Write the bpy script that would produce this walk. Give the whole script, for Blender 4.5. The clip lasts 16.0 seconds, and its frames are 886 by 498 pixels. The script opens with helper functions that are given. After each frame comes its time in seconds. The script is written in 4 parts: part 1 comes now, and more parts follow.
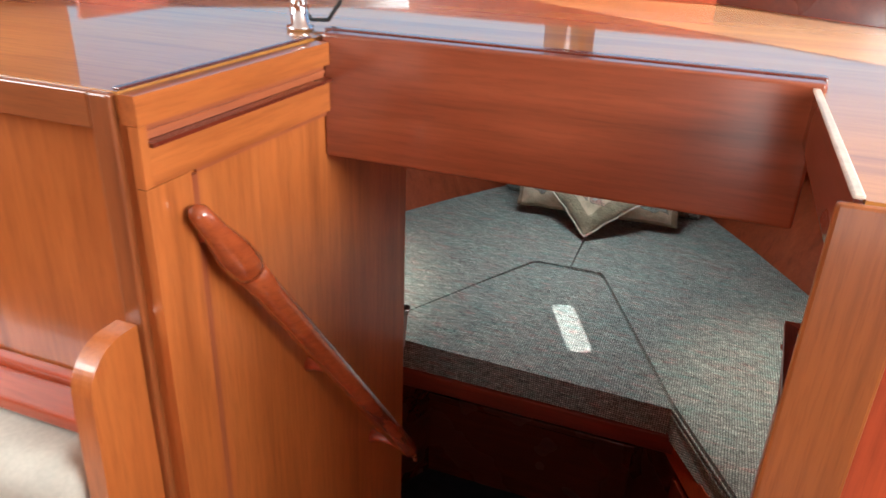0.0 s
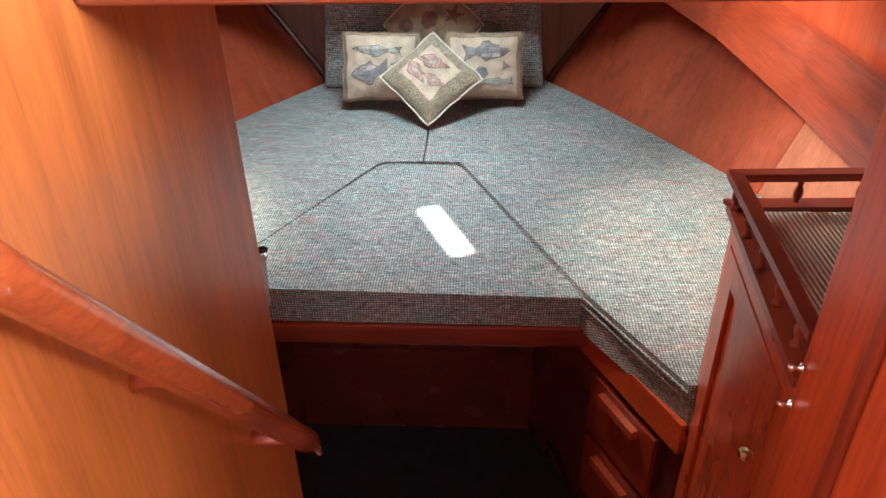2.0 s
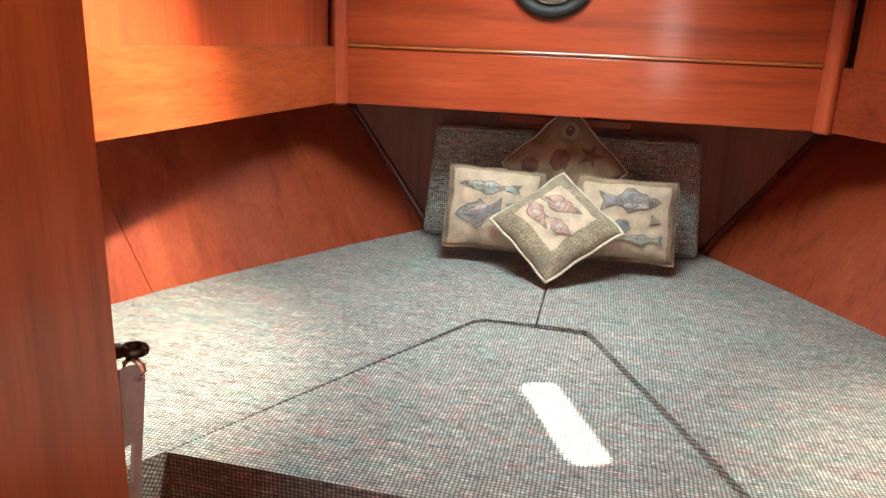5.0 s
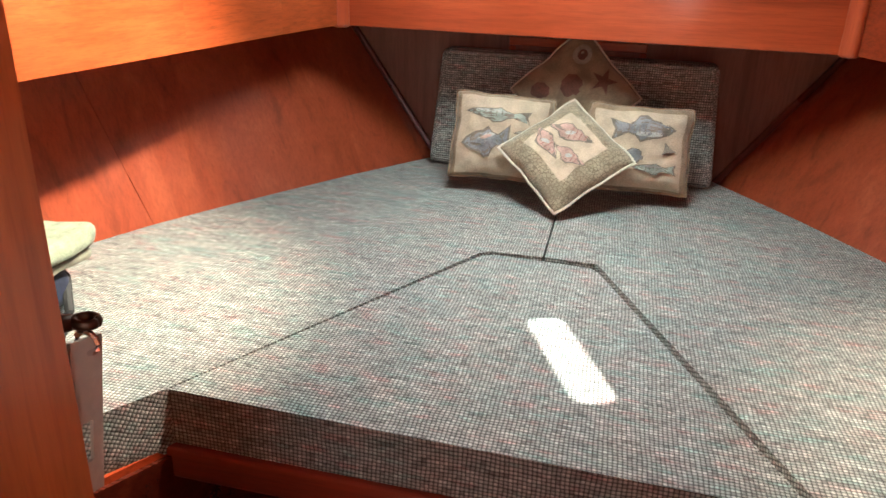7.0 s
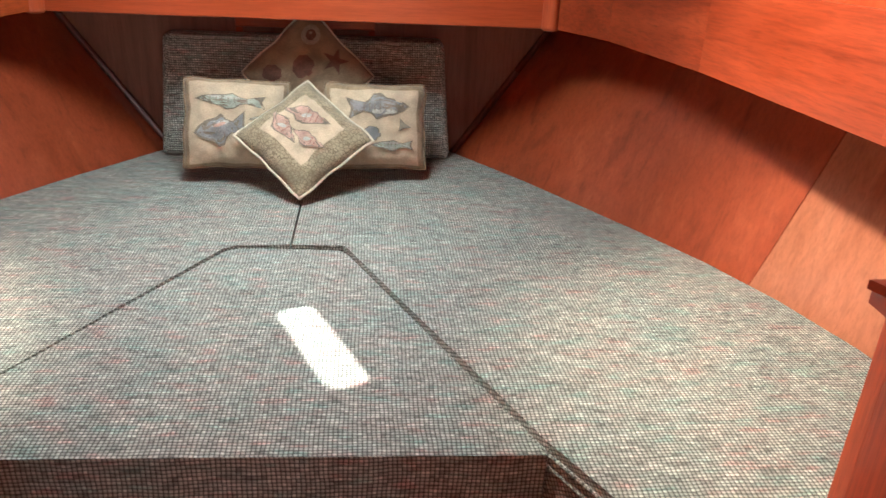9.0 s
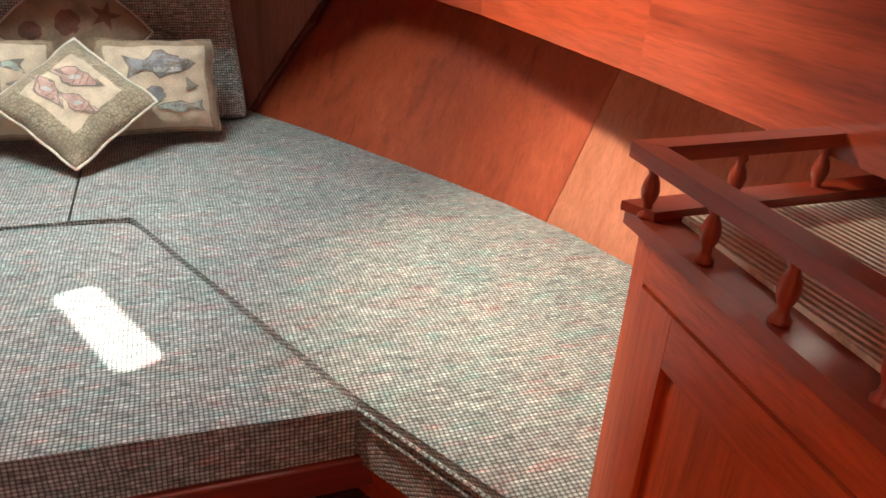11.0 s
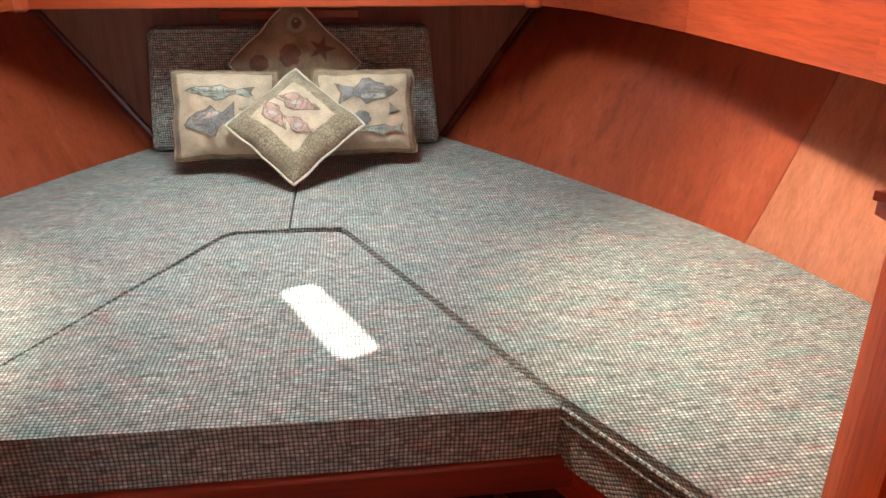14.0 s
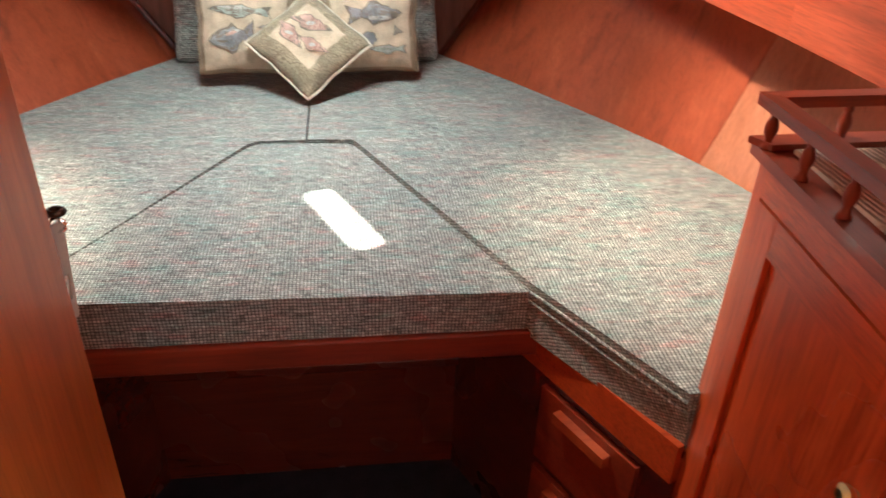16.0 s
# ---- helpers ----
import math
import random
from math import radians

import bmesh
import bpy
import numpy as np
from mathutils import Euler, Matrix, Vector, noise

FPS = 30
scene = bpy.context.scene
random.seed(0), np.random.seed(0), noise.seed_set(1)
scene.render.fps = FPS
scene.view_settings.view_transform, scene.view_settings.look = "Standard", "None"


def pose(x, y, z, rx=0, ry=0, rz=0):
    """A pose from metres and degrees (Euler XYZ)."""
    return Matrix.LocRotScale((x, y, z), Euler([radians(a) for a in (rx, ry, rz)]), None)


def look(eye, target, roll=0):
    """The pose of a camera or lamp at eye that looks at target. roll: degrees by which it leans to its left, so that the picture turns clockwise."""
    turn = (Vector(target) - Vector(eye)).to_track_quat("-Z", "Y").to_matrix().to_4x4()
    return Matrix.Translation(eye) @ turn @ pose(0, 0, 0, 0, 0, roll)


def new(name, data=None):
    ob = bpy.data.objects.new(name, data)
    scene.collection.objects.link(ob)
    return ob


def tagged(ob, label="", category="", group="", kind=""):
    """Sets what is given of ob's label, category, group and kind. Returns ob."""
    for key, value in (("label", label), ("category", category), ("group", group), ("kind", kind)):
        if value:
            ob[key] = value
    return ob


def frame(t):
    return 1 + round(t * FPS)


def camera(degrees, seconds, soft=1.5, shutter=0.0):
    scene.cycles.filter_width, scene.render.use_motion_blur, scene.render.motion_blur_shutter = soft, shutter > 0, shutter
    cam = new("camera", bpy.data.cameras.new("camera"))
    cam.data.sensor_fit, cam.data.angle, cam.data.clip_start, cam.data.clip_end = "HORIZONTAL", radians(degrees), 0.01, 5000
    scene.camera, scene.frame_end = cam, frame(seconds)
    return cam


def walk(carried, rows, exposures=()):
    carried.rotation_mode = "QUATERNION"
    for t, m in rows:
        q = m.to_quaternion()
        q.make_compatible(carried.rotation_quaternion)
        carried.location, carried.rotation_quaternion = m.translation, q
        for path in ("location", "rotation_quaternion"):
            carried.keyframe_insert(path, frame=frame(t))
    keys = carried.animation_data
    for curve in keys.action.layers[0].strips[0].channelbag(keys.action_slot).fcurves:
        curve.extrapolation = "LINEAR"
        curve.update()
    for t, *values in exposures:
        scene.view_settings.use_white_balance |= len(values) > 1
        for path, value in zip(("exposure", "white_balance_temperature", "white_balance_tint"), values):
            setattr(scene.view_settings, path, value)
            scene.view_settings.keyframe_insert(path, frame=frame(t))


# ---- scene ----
cam = camera(62.5, 16.0, soft=1.5, shutter=0.3)
# seconds, eye, target, roll; y runs to the bow, x to starboard
PATH = [
    (0, (0.41, -0.627, 2.037), (-0.208, 1.075, 1.188), 2.3),
    (0.5, (0.358, -0.506, 1.985), (-0.076, 1.231, 1.094), 0.4),
    (1, (0.239, -0.445, 1.948), (0.077, 1.326, 1.032), -0.6),
    (1.5, (0.215, -0.357, 1.888), (0.147, 1.378, 0.895), -1.4),
    (2, (0.209, -0.283, 1.832), (0.099, 1.41, 0.773), -1.3),
    (2.5, (0.189, -0.185, 1.767), (0.207, 1.521, 0.724), -2.3),
    (3, (0.171, -0.098, 1.659), (0.316, 1.623, 0.651), -2.4),
    (3.5, (0.176, -0.014, 1.564), (0.193, 1.718, 0.565), -3.8),
    (4, (0.163, 0.088, 1.52), (0.148, 1.897, 0.669), 0.2),
    (4.5, (0.137, 0.224, 1.424), (-0.092, 2.111, 0.803), 2.1),
    (4.7, (0.123, 0.256, 1.438), (-0.252, 2.143, 0.891), 2.2),
    (6.8, (0.127, 0.338, 1.447), (-0.318, 2.133, 0.685), 1.8),
    (7, (0.125, 0.336, 1.446), (-0.286, 2.142, 0.689), 2.1),
    (7.5, (0.117, 0.343, 1.443), (-0.153, 2.179, 0.697), 3.6),
    (8, (0.14, 0.333, 1.466), (0.073, 2.186, 0.716), 4.2),
    (8.5, (0.179, 0.342, 1.47), (0.251, 2.186, 0.699), 3.3),
    (9, (0.185, 0.352, 1.473), (0.389, 2.174, 0.674), 2.8),
    (9.5, (0.185, 0.359, 1.475), (0.529, 2.148, 0.648), 2.1),
    (10, (0.21, 0.364, 1.471), (0.681, 2.106, 0.608), 2.3),
    (10.2, (0.217, 0.359, 1.46), (0.725, 2.087, 0.59), 3.1),
    (12.3, (0.292, 0.374, 1.443), (1.051, 2.004, 0.568), 1.6),
    (12.5, (0.271, 0.375, 1.432), (0.942, 2.048, 0.566), 0.6),
    (13, (0.234, 0.359, 1.427), (0.775, 2.086, 0.576), -1.2),
    (13.5, (0.183, 0.336, 1.431), (0.539, 2.133, 0.63), -1.2),
    (14, (0.156, 0.321, 1.417), (0.394, 2.142, 0.624), 0.2),
    (14.5, (0.149, 0.27, 1.419), (0.339, 2.081, 0.59), 1.9),
    (15, (0.13, 0.148, 1.443), (0.271, 1.949, 0.584), 4.2),
    (15.5, (0.115, 0.082, 1.484), (0.19, 1.871, 0.593), 2.9),
    (16, (0.117, 0.066, 1.549), (0.362, 1.768, 0.527), 2.1),
]
walk(cam, [(t, look(eye, target, roll)) for t, eye, target, roll in PATH],
     exposures=[(0.0, 0.82, 5950, 5), (0.6, 1.3, 5250, -2), (1.1, 1.6, 5000, -2), (1.6, 1.78, 5300, 3), (2.4, 1.95, 6100, 8), (3.0, 2.05, 6400, 9), (4.5, 2.0, 6400, 9), (7.0, 1.85, 6400, 9), (14.0, 1.86, 6400, 9), (16.0, 2.02, 6400, 9)])

# ---- light ----
SUN_AZ, SUN_EL = 20.0, 58.0      # degrees to starboard of the bow, height
sun_dir = Vector((math.sin(radians(SUN_AZ)) * math.cos(radians(SUN_EL)),
                  math.cos(radians(SUN_AZ)) * math.cos(radians(SUN_EL)), math.sin(radians(SUN_EL))))
world = bpy.data.worlds.new("sky")
scene.world = world
world.use_nodes = True
sky = world.node_tree.nodes.new("ShaderNodeTexSky")
sky.sky_type = 'NISHITA'
sky.sun_disc = False
sky.sun_elevation, sky.sun_rotation = radians(SUN_EL), radians(SUN_AZ)
world.node_tree.links.new(sky.outputs[0], world.node_tree.nodes["Background"].inputs[0])
world.node_tree.nodes["Background"].inputs[1].default_value = 0.075


def lamp(name, kind, energy, m, size=(1, 1), color=(1, 1, 1)):
    d = bpy.data.lights.new(name, kind)
    d.energy, d.color = energy, color
    if kind == 'AREA':
        d.shape, d.size, d.size_y = 'RECTANGLE', size[0], size[1]
    ob = new(name, d)
    ob.matrix_world = m
    return ob


sun = lamp("sun", 'SUN', 5.0, look(sun_dir * 20, (0, 0, 0)), color=(1, 0.95, 0.87))
sun.data.angle = radians(0.5)
lamp("hatch_daylight", 'AREA', 4.3, look((-0.03, 1.94, 1.925), (-0.03, 1.941, 0)), (0.46, 0.38), (0.88, 1.0, 0.99)).data.spread = radians(142)
lamp("window_daylight_port", 'AREA', 19.0, look((-1.60, -0.85, 2.32), (0.5, 0.4, 1.3)), (1.2, 0.45), (1, 0.97, 0.92))
lamp("window_daylight_starboard", 'AREA', 32.0, look((1.60, -0.3, 2.32), (-0.2, -0.3, 1.7)), (1.1, 0.45), (1, 0.97, 0.92))
lamp("window_daylight_aft", 'AREA', 4.0, look((0.85, -2.24, 1.5), (0.5, 0, 1.7)), (0.7, 0.9), (1, 0.97, 0.92))
# two added warm spots, no fitting seen, each making a berth's light pool
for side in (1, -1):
    sp = lamp("added_pool_spot", 'SPOT', 44.0 if side > 0 else 74.0, look((side * 0.08, 1.50, 1.905), (side * 1.06, 1.37 if side > 0 else 1.42, 0.89)), color=(1.0, 0.88, 0.70))
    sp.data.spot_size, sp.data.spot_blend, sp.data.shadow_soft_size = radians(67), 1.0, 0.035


# ---- materials ----
def nodes_of(name, rough=0.5, coat=0.0, metal=0.0, coat_rough=0.1):
    m = bpy.data.materials.new(name)
    m.use_nodes = True
    b = m.node_tree.nodes["Principled BSDF"]
    b.inputs["Roughness"].default_value = rough
    b.inputs["Metallic"].default_value = metal
    b.inputs["Coat Weight"].default_value = coat
    b.inputs["Coat Roughness"].default_value = coat_rough
    return m, m.node_tree, b


def nd(tree, kind, **inputs):
    n = tree.nodes.new(kind)
    for k, v in inputs.items():
        n.inputs[k.replace("_", " ")].default_value = v
    return n


def ramp(tree, src, stops):
    r = tree.nodes.new("ShaderNodeValToRGB")
    e = r.color_ramp.elements
    r.color_ramp.interpolation = 'EASE'
    while len(e) < len(stops):
        e.new(0.5)
    for i, (p, c) in enumerate(stops):
        e[i].position, e[i].color = p, (*c, 1)
    tree.links.new(src, r.inputs[0])
    return r.outputs[0]


def mix(tree, fac, a, b, mode='MIX'):
    n = tree.nodes.new("ShaderNodeMix")
    n.data_type, n.blend_type = 'RGBA', mode
    for sock, v in ((n.inputs[0], fac), (n.inputs[6], a), (n.inputs[7], b)):
        if hasattr(v, "links"):
            tree.links.new(v, sock)
        elif isinstance(v, tuple):
            sock.default_value = (*v, 1)
        else:
            sock.default_value = v
    return n.outputs[2]


def math_node(tree, op, a, b=0.0, c=0.0):
    n = tree.nodes.new("ShaderNodeMath")
    n.operation = op
    for sock, v in zip(n.inputs, (a, b, c)):
        if hasattr(v, "links"):
            tree.links.new(v, sock)
        else:
            sock.default_value = v
    return n.outputs[0]


def bump(tree, b, height, strength, distance):
    n = nd(tree, "ShaderNodeBump", Strength=strength, Distance=distance)
    tree.links.new(height, n.inputs["Height"])
    tree.links.new(n.outputs[0], b.inputs["Normal"])


def wood(name, axis, dark, mid, light, rough=0.32, coat=0.6, figure=1.15, coat_rough=0.12):
    """Varnished mahogany with its grain along axis 0, 1 or 2."""
    m, t, b = nodes_of(name, rough, coat, coat_rough=coat_rough)
    co = t.nodes.new("ShaderNodeTexCoord").outputs["Object"]
    info = t.nodes.new("ShaderNodeObjectInfo").outputs["Random"]
    mp = t.nodes.new("ShaderNodeMapping")
    s = [26.0, 26.0, 26.0]
    s[axis] = 1.6
    mp.inputs["Scale"].default_value = s
    t.links.new(co, mp.inputs[0])
    wide = nd(t, "ShaderNodeTexNoise", Scale=0.42, Detail=3.0, Roughness=0.55, Distortion=1.4)
    fine = nd(t, "ShaderNodeTexNoise", Scale=5.0, Detail=5.0, Roughness=0.65)
    pore = nd(t, "ShaderNodeTexNoise", Scale=14.0, Detail=2.0)
    blot = nd(t, "ShaderNodeTexNoise", Scale=2.3, Detail=3.0)
    for n in (wide, fine, pore):
        n.noise_dimensions = '4D'
        t.links.new(mp.outputs[0], n.inputs["Vector"])
        t.links.new(math_node(t, 'MULTIPLY', info, 7.0), n.inputs["W"])
    t.links.new(co, blot.inputs["Vector"])
    c1 = ramp(t, wide.outputs[0], [(0.25, dark), (0.5, mid), (0.78, light)])
    c2 = ramp(t, fine.outputs[0], [(0.3, (0.62, 0.55, 0.52)), (0.62, (1.06, 1.03, 1.0))])
    c3 = ramp(t, pore.outputs[0], [(0.36, (0.6, 0.5, 0.45)), (0.48, (1, 1, 1))])
    c4 = ramp(t, blot.outputs[0], [(0.15, (0.72, 0.68, 0.66)), (0.85, (1.12, 1.10, 1.09))])
    c = mix(t, 0.42 * figure, c1, c2, 'MULTIPLY')
    c = mix(t, 0.22 * figure, c, c3, 'MULTIPLY')
    c = mix(t, 0.8, c, c4, 'MULTIPLY')
    t.links.new(c, b.inputs["Base Color"])
    rr = ramp(t, blot.outputs[0], [(0.1, (rough * 0.75,) * 3), (0.9, (rough * 1.4,) * 3)])
    t.links.new(rr, b.inputs["Roughness"])
    bump(t, b, pore.outputs[0], 0.08, 0.001)
    return m


RED = ((0.28, 0.042, 0.014), (0.46, 0.076, 0.024), (0.58, 0.114, 0.038))
ORANGE = ((0.29, 0.080, 0.018), (0.44, 0.131, 0.030), (0.56, 0.182, 0.046))
# real dark trim, and shade put into the berth, locker and coaming wood
DARK_AND_SHADED = ((0.07, 0.011, 0.006), (0.12, 0.019, 0.009), (0.17, 0.03, 0.013))
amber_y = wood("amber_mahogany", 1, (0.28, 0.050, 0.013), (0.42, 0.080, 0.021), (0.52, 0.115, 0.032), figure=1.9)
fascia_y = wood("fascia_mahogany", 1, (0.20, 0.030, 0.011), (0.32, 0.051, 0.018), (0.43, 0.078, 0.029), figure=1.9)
red_x, red_y, red_z = (wood("mahogany_grain_" + "xyz"[i], i, *RED) for i in range(3))
orange_x, orange_y, orange_z = (wood("honey_mahogany_grain_" + "xyz"[i], i, *ORANGE) for i in range(3))
deep_x, deep_y, deep_z = (wood("rail_mahogany_grain_" + "xyz"[i], i, (0.19, 0.025, 0.010), (0.30, 0.040, 0.014), (0.39, 0.062, 0.021), coat=0.3, rough=0.38, coat_rough=0.05) for i in range(3))
hull_z = wood("hull_lining_mahogany", 2, (0.26, 0.046, 0.018), (0.42, 0.080, 0.031), (0.52, 0.118, 0.048), rough=0.34, coat=1.0, coat_rough=0.24)
beam_x = wood("brown_red_mahogany", 0, (0.14, 0.034, 0.015), (0.235, 0.057, 0.024), (0.32, 0.088, 0.038), rough=0.28, coat=0.9, coat_rough=0.16)
cab_x, cab_y, cab_z = (wood("cabinet_mahogany_" + "xyz"[i], i, (0.42, 0.054, 0.015), (0.60, 0.088, 0.023), (0.72, 0.13, 0.035), coat=0.3, coat_rough=0.08, figure=1.8) for i in range(3))
rose_z = wood("pale_rose_veneer", 2, (0.40, 0.13, 0.065), (0.52, 0.19, 0.105), (0.60, 0.25, 0.15), rough=0.34, coat=0.5)
rail_pink_y, rail_pink_z = (wood("worn_rose_mahogany_" + "xyz"[i], i, (0.26, 0.065, 0.026), (0.38, 0.11, 0.044), (0.47, 0.15, 0.062), coat=0.3) for i in (1, 2))
dark_x, dark_y, dark_z = (wood("dark_and_shaded_mahogany_" + "xyz"[i], i, *DARK_AND_SHADED, coat=0.8, rough=0.25) for i in range(3))
brown_x, brown_z = (wood("worn_brown_mahogany_" + "xyz"[i], i, (0.17, 0.045, 0.013), (0.27, 0.08, 0.022), (0.36, 0.12, 0.034), coat=0.3) for i in (0, 2))
tan_z = wood("worn_tan_mahogany", 2, (0.18, 0.050, 0.013), (0.28, 0.086, 0.022), (0.37, 0.125, 0.033), coat=0.4)
bow_wood = wood("pink_brown_veneer", 2, (0.20, 0.072, 0.048), (0.28, 0.108, 0.073), (0.35, 0.145, 0.10), rough=0.5, coat=0.1)
dash_wood = wood("glossy_dash_wood", 0, (0.34, 0.125, 0.024), (0.50, 0.215, 0.04), (0.62, 0.295, 0.065), rough=0.42, coat=1.0, coat_rough=0.05)


def tweed():
    """Grey-green tweed: a grid of thick pale nubs on dark warp, flecked teal, red and beige."""
    m, t, b = nodes_of("grey_green_tweed", 0.95)
    b.inputs["Sheen Weight"].default_value = 0.2
    sep = t.nodes.new("ShaderNodeSeparateXYZ")
    co = t.nodes.new("ShaderNodeTexCoord").outputs["Object"]
    wob = nd(t, "ShaderNodeTexNoise", Scale=9.0, Detail=3.0)
    t.links.new(co, wob.inputs["Vector"])
    off = t.nodes.new("ShaderNodeVectorMath")
    off.operation = 'MULTIPLY_ADD'
    t.links.new(wob.outputs["Color"], off.inputs[0])
    off.inputs[1].default_value = (0.012, 0.012, 0.006)
    t.links.new(co, off.inputs[2])
    t.links.new(off.outputs[0], sep.inputs[0])
    x, y, z = sep.outputs
    side_ = t.nodes.new("ShaderNodeSeparateXYZ")
    t.links.new(t.nodes.new("ShaderNodeNewGeometry").outputs["True Normal"], side_.inputs[0])
    u = math_node(t, 'MULTIPLY', math_node(t, 'MULTIPLY_ADD', z, side_.outputs[0], x), 1 / 0.0072)
    v = math_node(t, 'MULTIPLY', math_node(t, 'MULTIPLY_ADD', z, side_.outputs[1], y), 1 / 0.0070)
    cu = math_node(t, 'ABSOLUTE', math_node(t, 'SINE', math_node(t, 'MULTIPLY', u, math.pi)))
    cv = math_node(t, 'ABSOLUTE', math_node(t, 'SINE', math_node(t, 'MULTIPLY', v, math.pi)))
    h = math_node(t, 'POWER', math_node(t, 'MULTIPLY', cu, cv), 0.7)
    cell = t.nodes.new("ShaderNodeCombineXYZ")
    t.links.new(math_node(t, 'FLOOR', u), cell.inputs[0])
    t.links.new(math_node(t, 'FLOOR', v), cell.inputs[1])
    nub = t.nodes.new("ShaderNodeTexWhiteNoise")
    nub.noise_dimensions = '2D'
    t.links.new(cell.outputs[0], nub.inputs["Vector"])

    def stretched(scale, shift, detail):
        n = nd(t, "ShaderNodeTexNoise", Scale=1.0, Detail=detail, Roughness=0.6)
        mp = t.nodes.new("ShaderNodeMapping")
        mp.inputs["Scale"].default_value = scale
        mp.inputs["Location"].default_value = shift
        t.links.new(co, mp.inputs[0])
        t.links.new(mp.outputs[0], n.inputs["Vector"])
        return n.outputs[0]
    yarn = stretched((26, 120, 120), (0, 0, 0), 3.0)
    fleck = stretched((14, 44, 44), (3, 7, 1), 2.0)
    patch = stretched((5, 7, 7), (1, 2, 3), 3.0)
    tone = mix(t, 0.24, yarn, nub.outputs["Value"])
    base = ramp(t, tone, [(0.25, (0.14, 0.14, 0.132)), (0.5, (0.355, 0.35, 0.33)), (0.75, (0.64, 0.625, 0.585))])
    hues = ramp(t, fleck, [(0.30, (0.50, 0.98, 0.93)), (0.43, (0.88, 1.0, 0.98)), (0.57, (1.0, 0.99, 0.96)), (0.71, (1.25, 0.62, 0.60))])
    c = mix(t, 0.55, base, hues, 'MULTIPLY')
    c = mix(t, 0.6, c, ramp(t, patch, [(0.3, (0.82, 0.92, 0.91)), (0.7, (1.12, 1.03, 0.98))]), 'MULTIPLY')
    gap = ramp(t, h, [(0.15, (0.12, 0.12, 0.115)), (0.55, (0.85, 0.85, 0.85)), (0.9, (1.3, 1.3, 1.3))])
    c = mix(t, 0.9, c, gap, 'MULTIPLY')
    t.links.new(c, b.inputs["Base Color"])
    bump(t, b, h, 0.45, 0.003)
    return m


fabric = tweed()


def plain(name, c, rough=0.6, metal=0.0, coat=0.0, vary=0.25, scale=18.0, rel=0.05, sheen=0.0):
    m, t, b = nodes_of(name, rough, coat, metal)
    b.inputs["Sheen Weight"].default_value = sheen
    co = t.nodes.new("ShaderNodeTexCoord").outputs["Object"]
    n1 = nd(t, "ShaderNodeTexNoise", Scale=scale, Detail=4.0)
    n2 = nd(t, "ShaderNodeTexNoise", Scale=scale * 9, Detail=3.0)
    t.links.new(co, n1.inputs["Vector"])
    t.links.new(co, n2.inputs["Vector"])
    lo, hi = tuple(v * (1 - vary) for v in c), tuple(min(1, v * (1 + vary)) for v in c)
    k = mix(t, 0.4, n1.outputs[0], n2.outputs[0])
    t.links.new(ramp(t, k, [(0.3, lo), (0.7, hi)]), b.inputs["Base Color"])
    bump(t, b, n2.outputs[0], rel * 4, 0.0015)
    return m


carpet = plain("navy_carpet", (0.012, 0.014, 0.022), 0.95, vary=0.5, rel=0.2)
# dark wood tone picked to cut the light the unseen ceiling bounces
headliner = wood("low_bounce_headliner", 1, *RED, rough=0.45, coat=0.2)
white_paint = plain("white_deck_paint", (0.78, 0.78, 0.76), 0.45, vary=0.05)
house_wood = wood("deckhouse_mahogany", 1, *ORANGE, rough=0.4, coat=0.3)
cream_cloth = plain("cream_upholstery", (0.50, 0.48, 0.41), 0.9, vary=0.12)
chrome = plain("polished_steel", (0.75, 0.76, 0.78), 0.12, 1.0, vary=0.05)
brass = plain("worn_brass", (0.55, 0.42, 0.2), 0.3, 1.0, vary=0.2)
bronze = plain("dark_bronze", (0.06, 0.04, 0.03), 0.35, 0.9, vary=0.4)
black_rubber = plain("black_rubber", (0.012, 0.012, 0.012), 0.6)
tag_mat = plain("pale_key_tag", (0.38, 0.37, 0.33), 0.5, vary=0.12)


# ---- building blocks ----
def part(name, bm, material, parent=None, label="", smooth=False):
    me = bpy.data.meshes.new(name)
    bmesh.ops.recalc_face_normals(bm, faces=bm.faces)
    if smooth:
        for f in bm.faces:
            f.smooth = True
    bm.to_mesh(me)
    bm.free()
    for mt in (material if isinstance(material, (list, tuple)) else [material]):
        me.materials.append(mt)
    ob = new(name, me)
    if parent is not None:
        ob.parent = parent
    if label:
        ob["label"] = label
    return ob


def soften(bm, r, seg=2):
    if r > 0:
        es = [e for e in bm.edges if len(e.link_faces) == 2 and e.calc_face_angle(0) > 0.5]
        bmesh.ops.bevel(bm, geom=es, offset=r, segments=seg, affect='EDGES', profile=0.5, clamp_overlap=True)
    return bm


def box(lo, hi, r=0.003, seg=2):
    b2 = bmesh.new()
    bmesh.ops.create_cube(b2, size=1)
    for v in b2.verts:
        for i in range(3):
            v.co[i] = (lo[i] + hi[i]) / 2 + v.co[i] * (hi[i] - lo[i])
    return soften(b2, r, seg)


def prism(poly, z0, z1, r=0.003, seg=2):
    """An upright prism over a plan polygon (list of x, y)."""
    bm = bmesh.new()
    lo = [bm.verts.new((x, y, z0)) for x, y in poly]
    hi = [bm.verts.new((x, y, z1)) for x, y in poly]
    bm.faces.new(lo[::-1]), bm.faces.new(hi)
    n = len(poly)
    for i in range(n):
        bm.faces.new((lo[i], lo[(i + 1) % n], hi[(i + 1) % n], hi[i]))
    return soften(bm, r, seg)


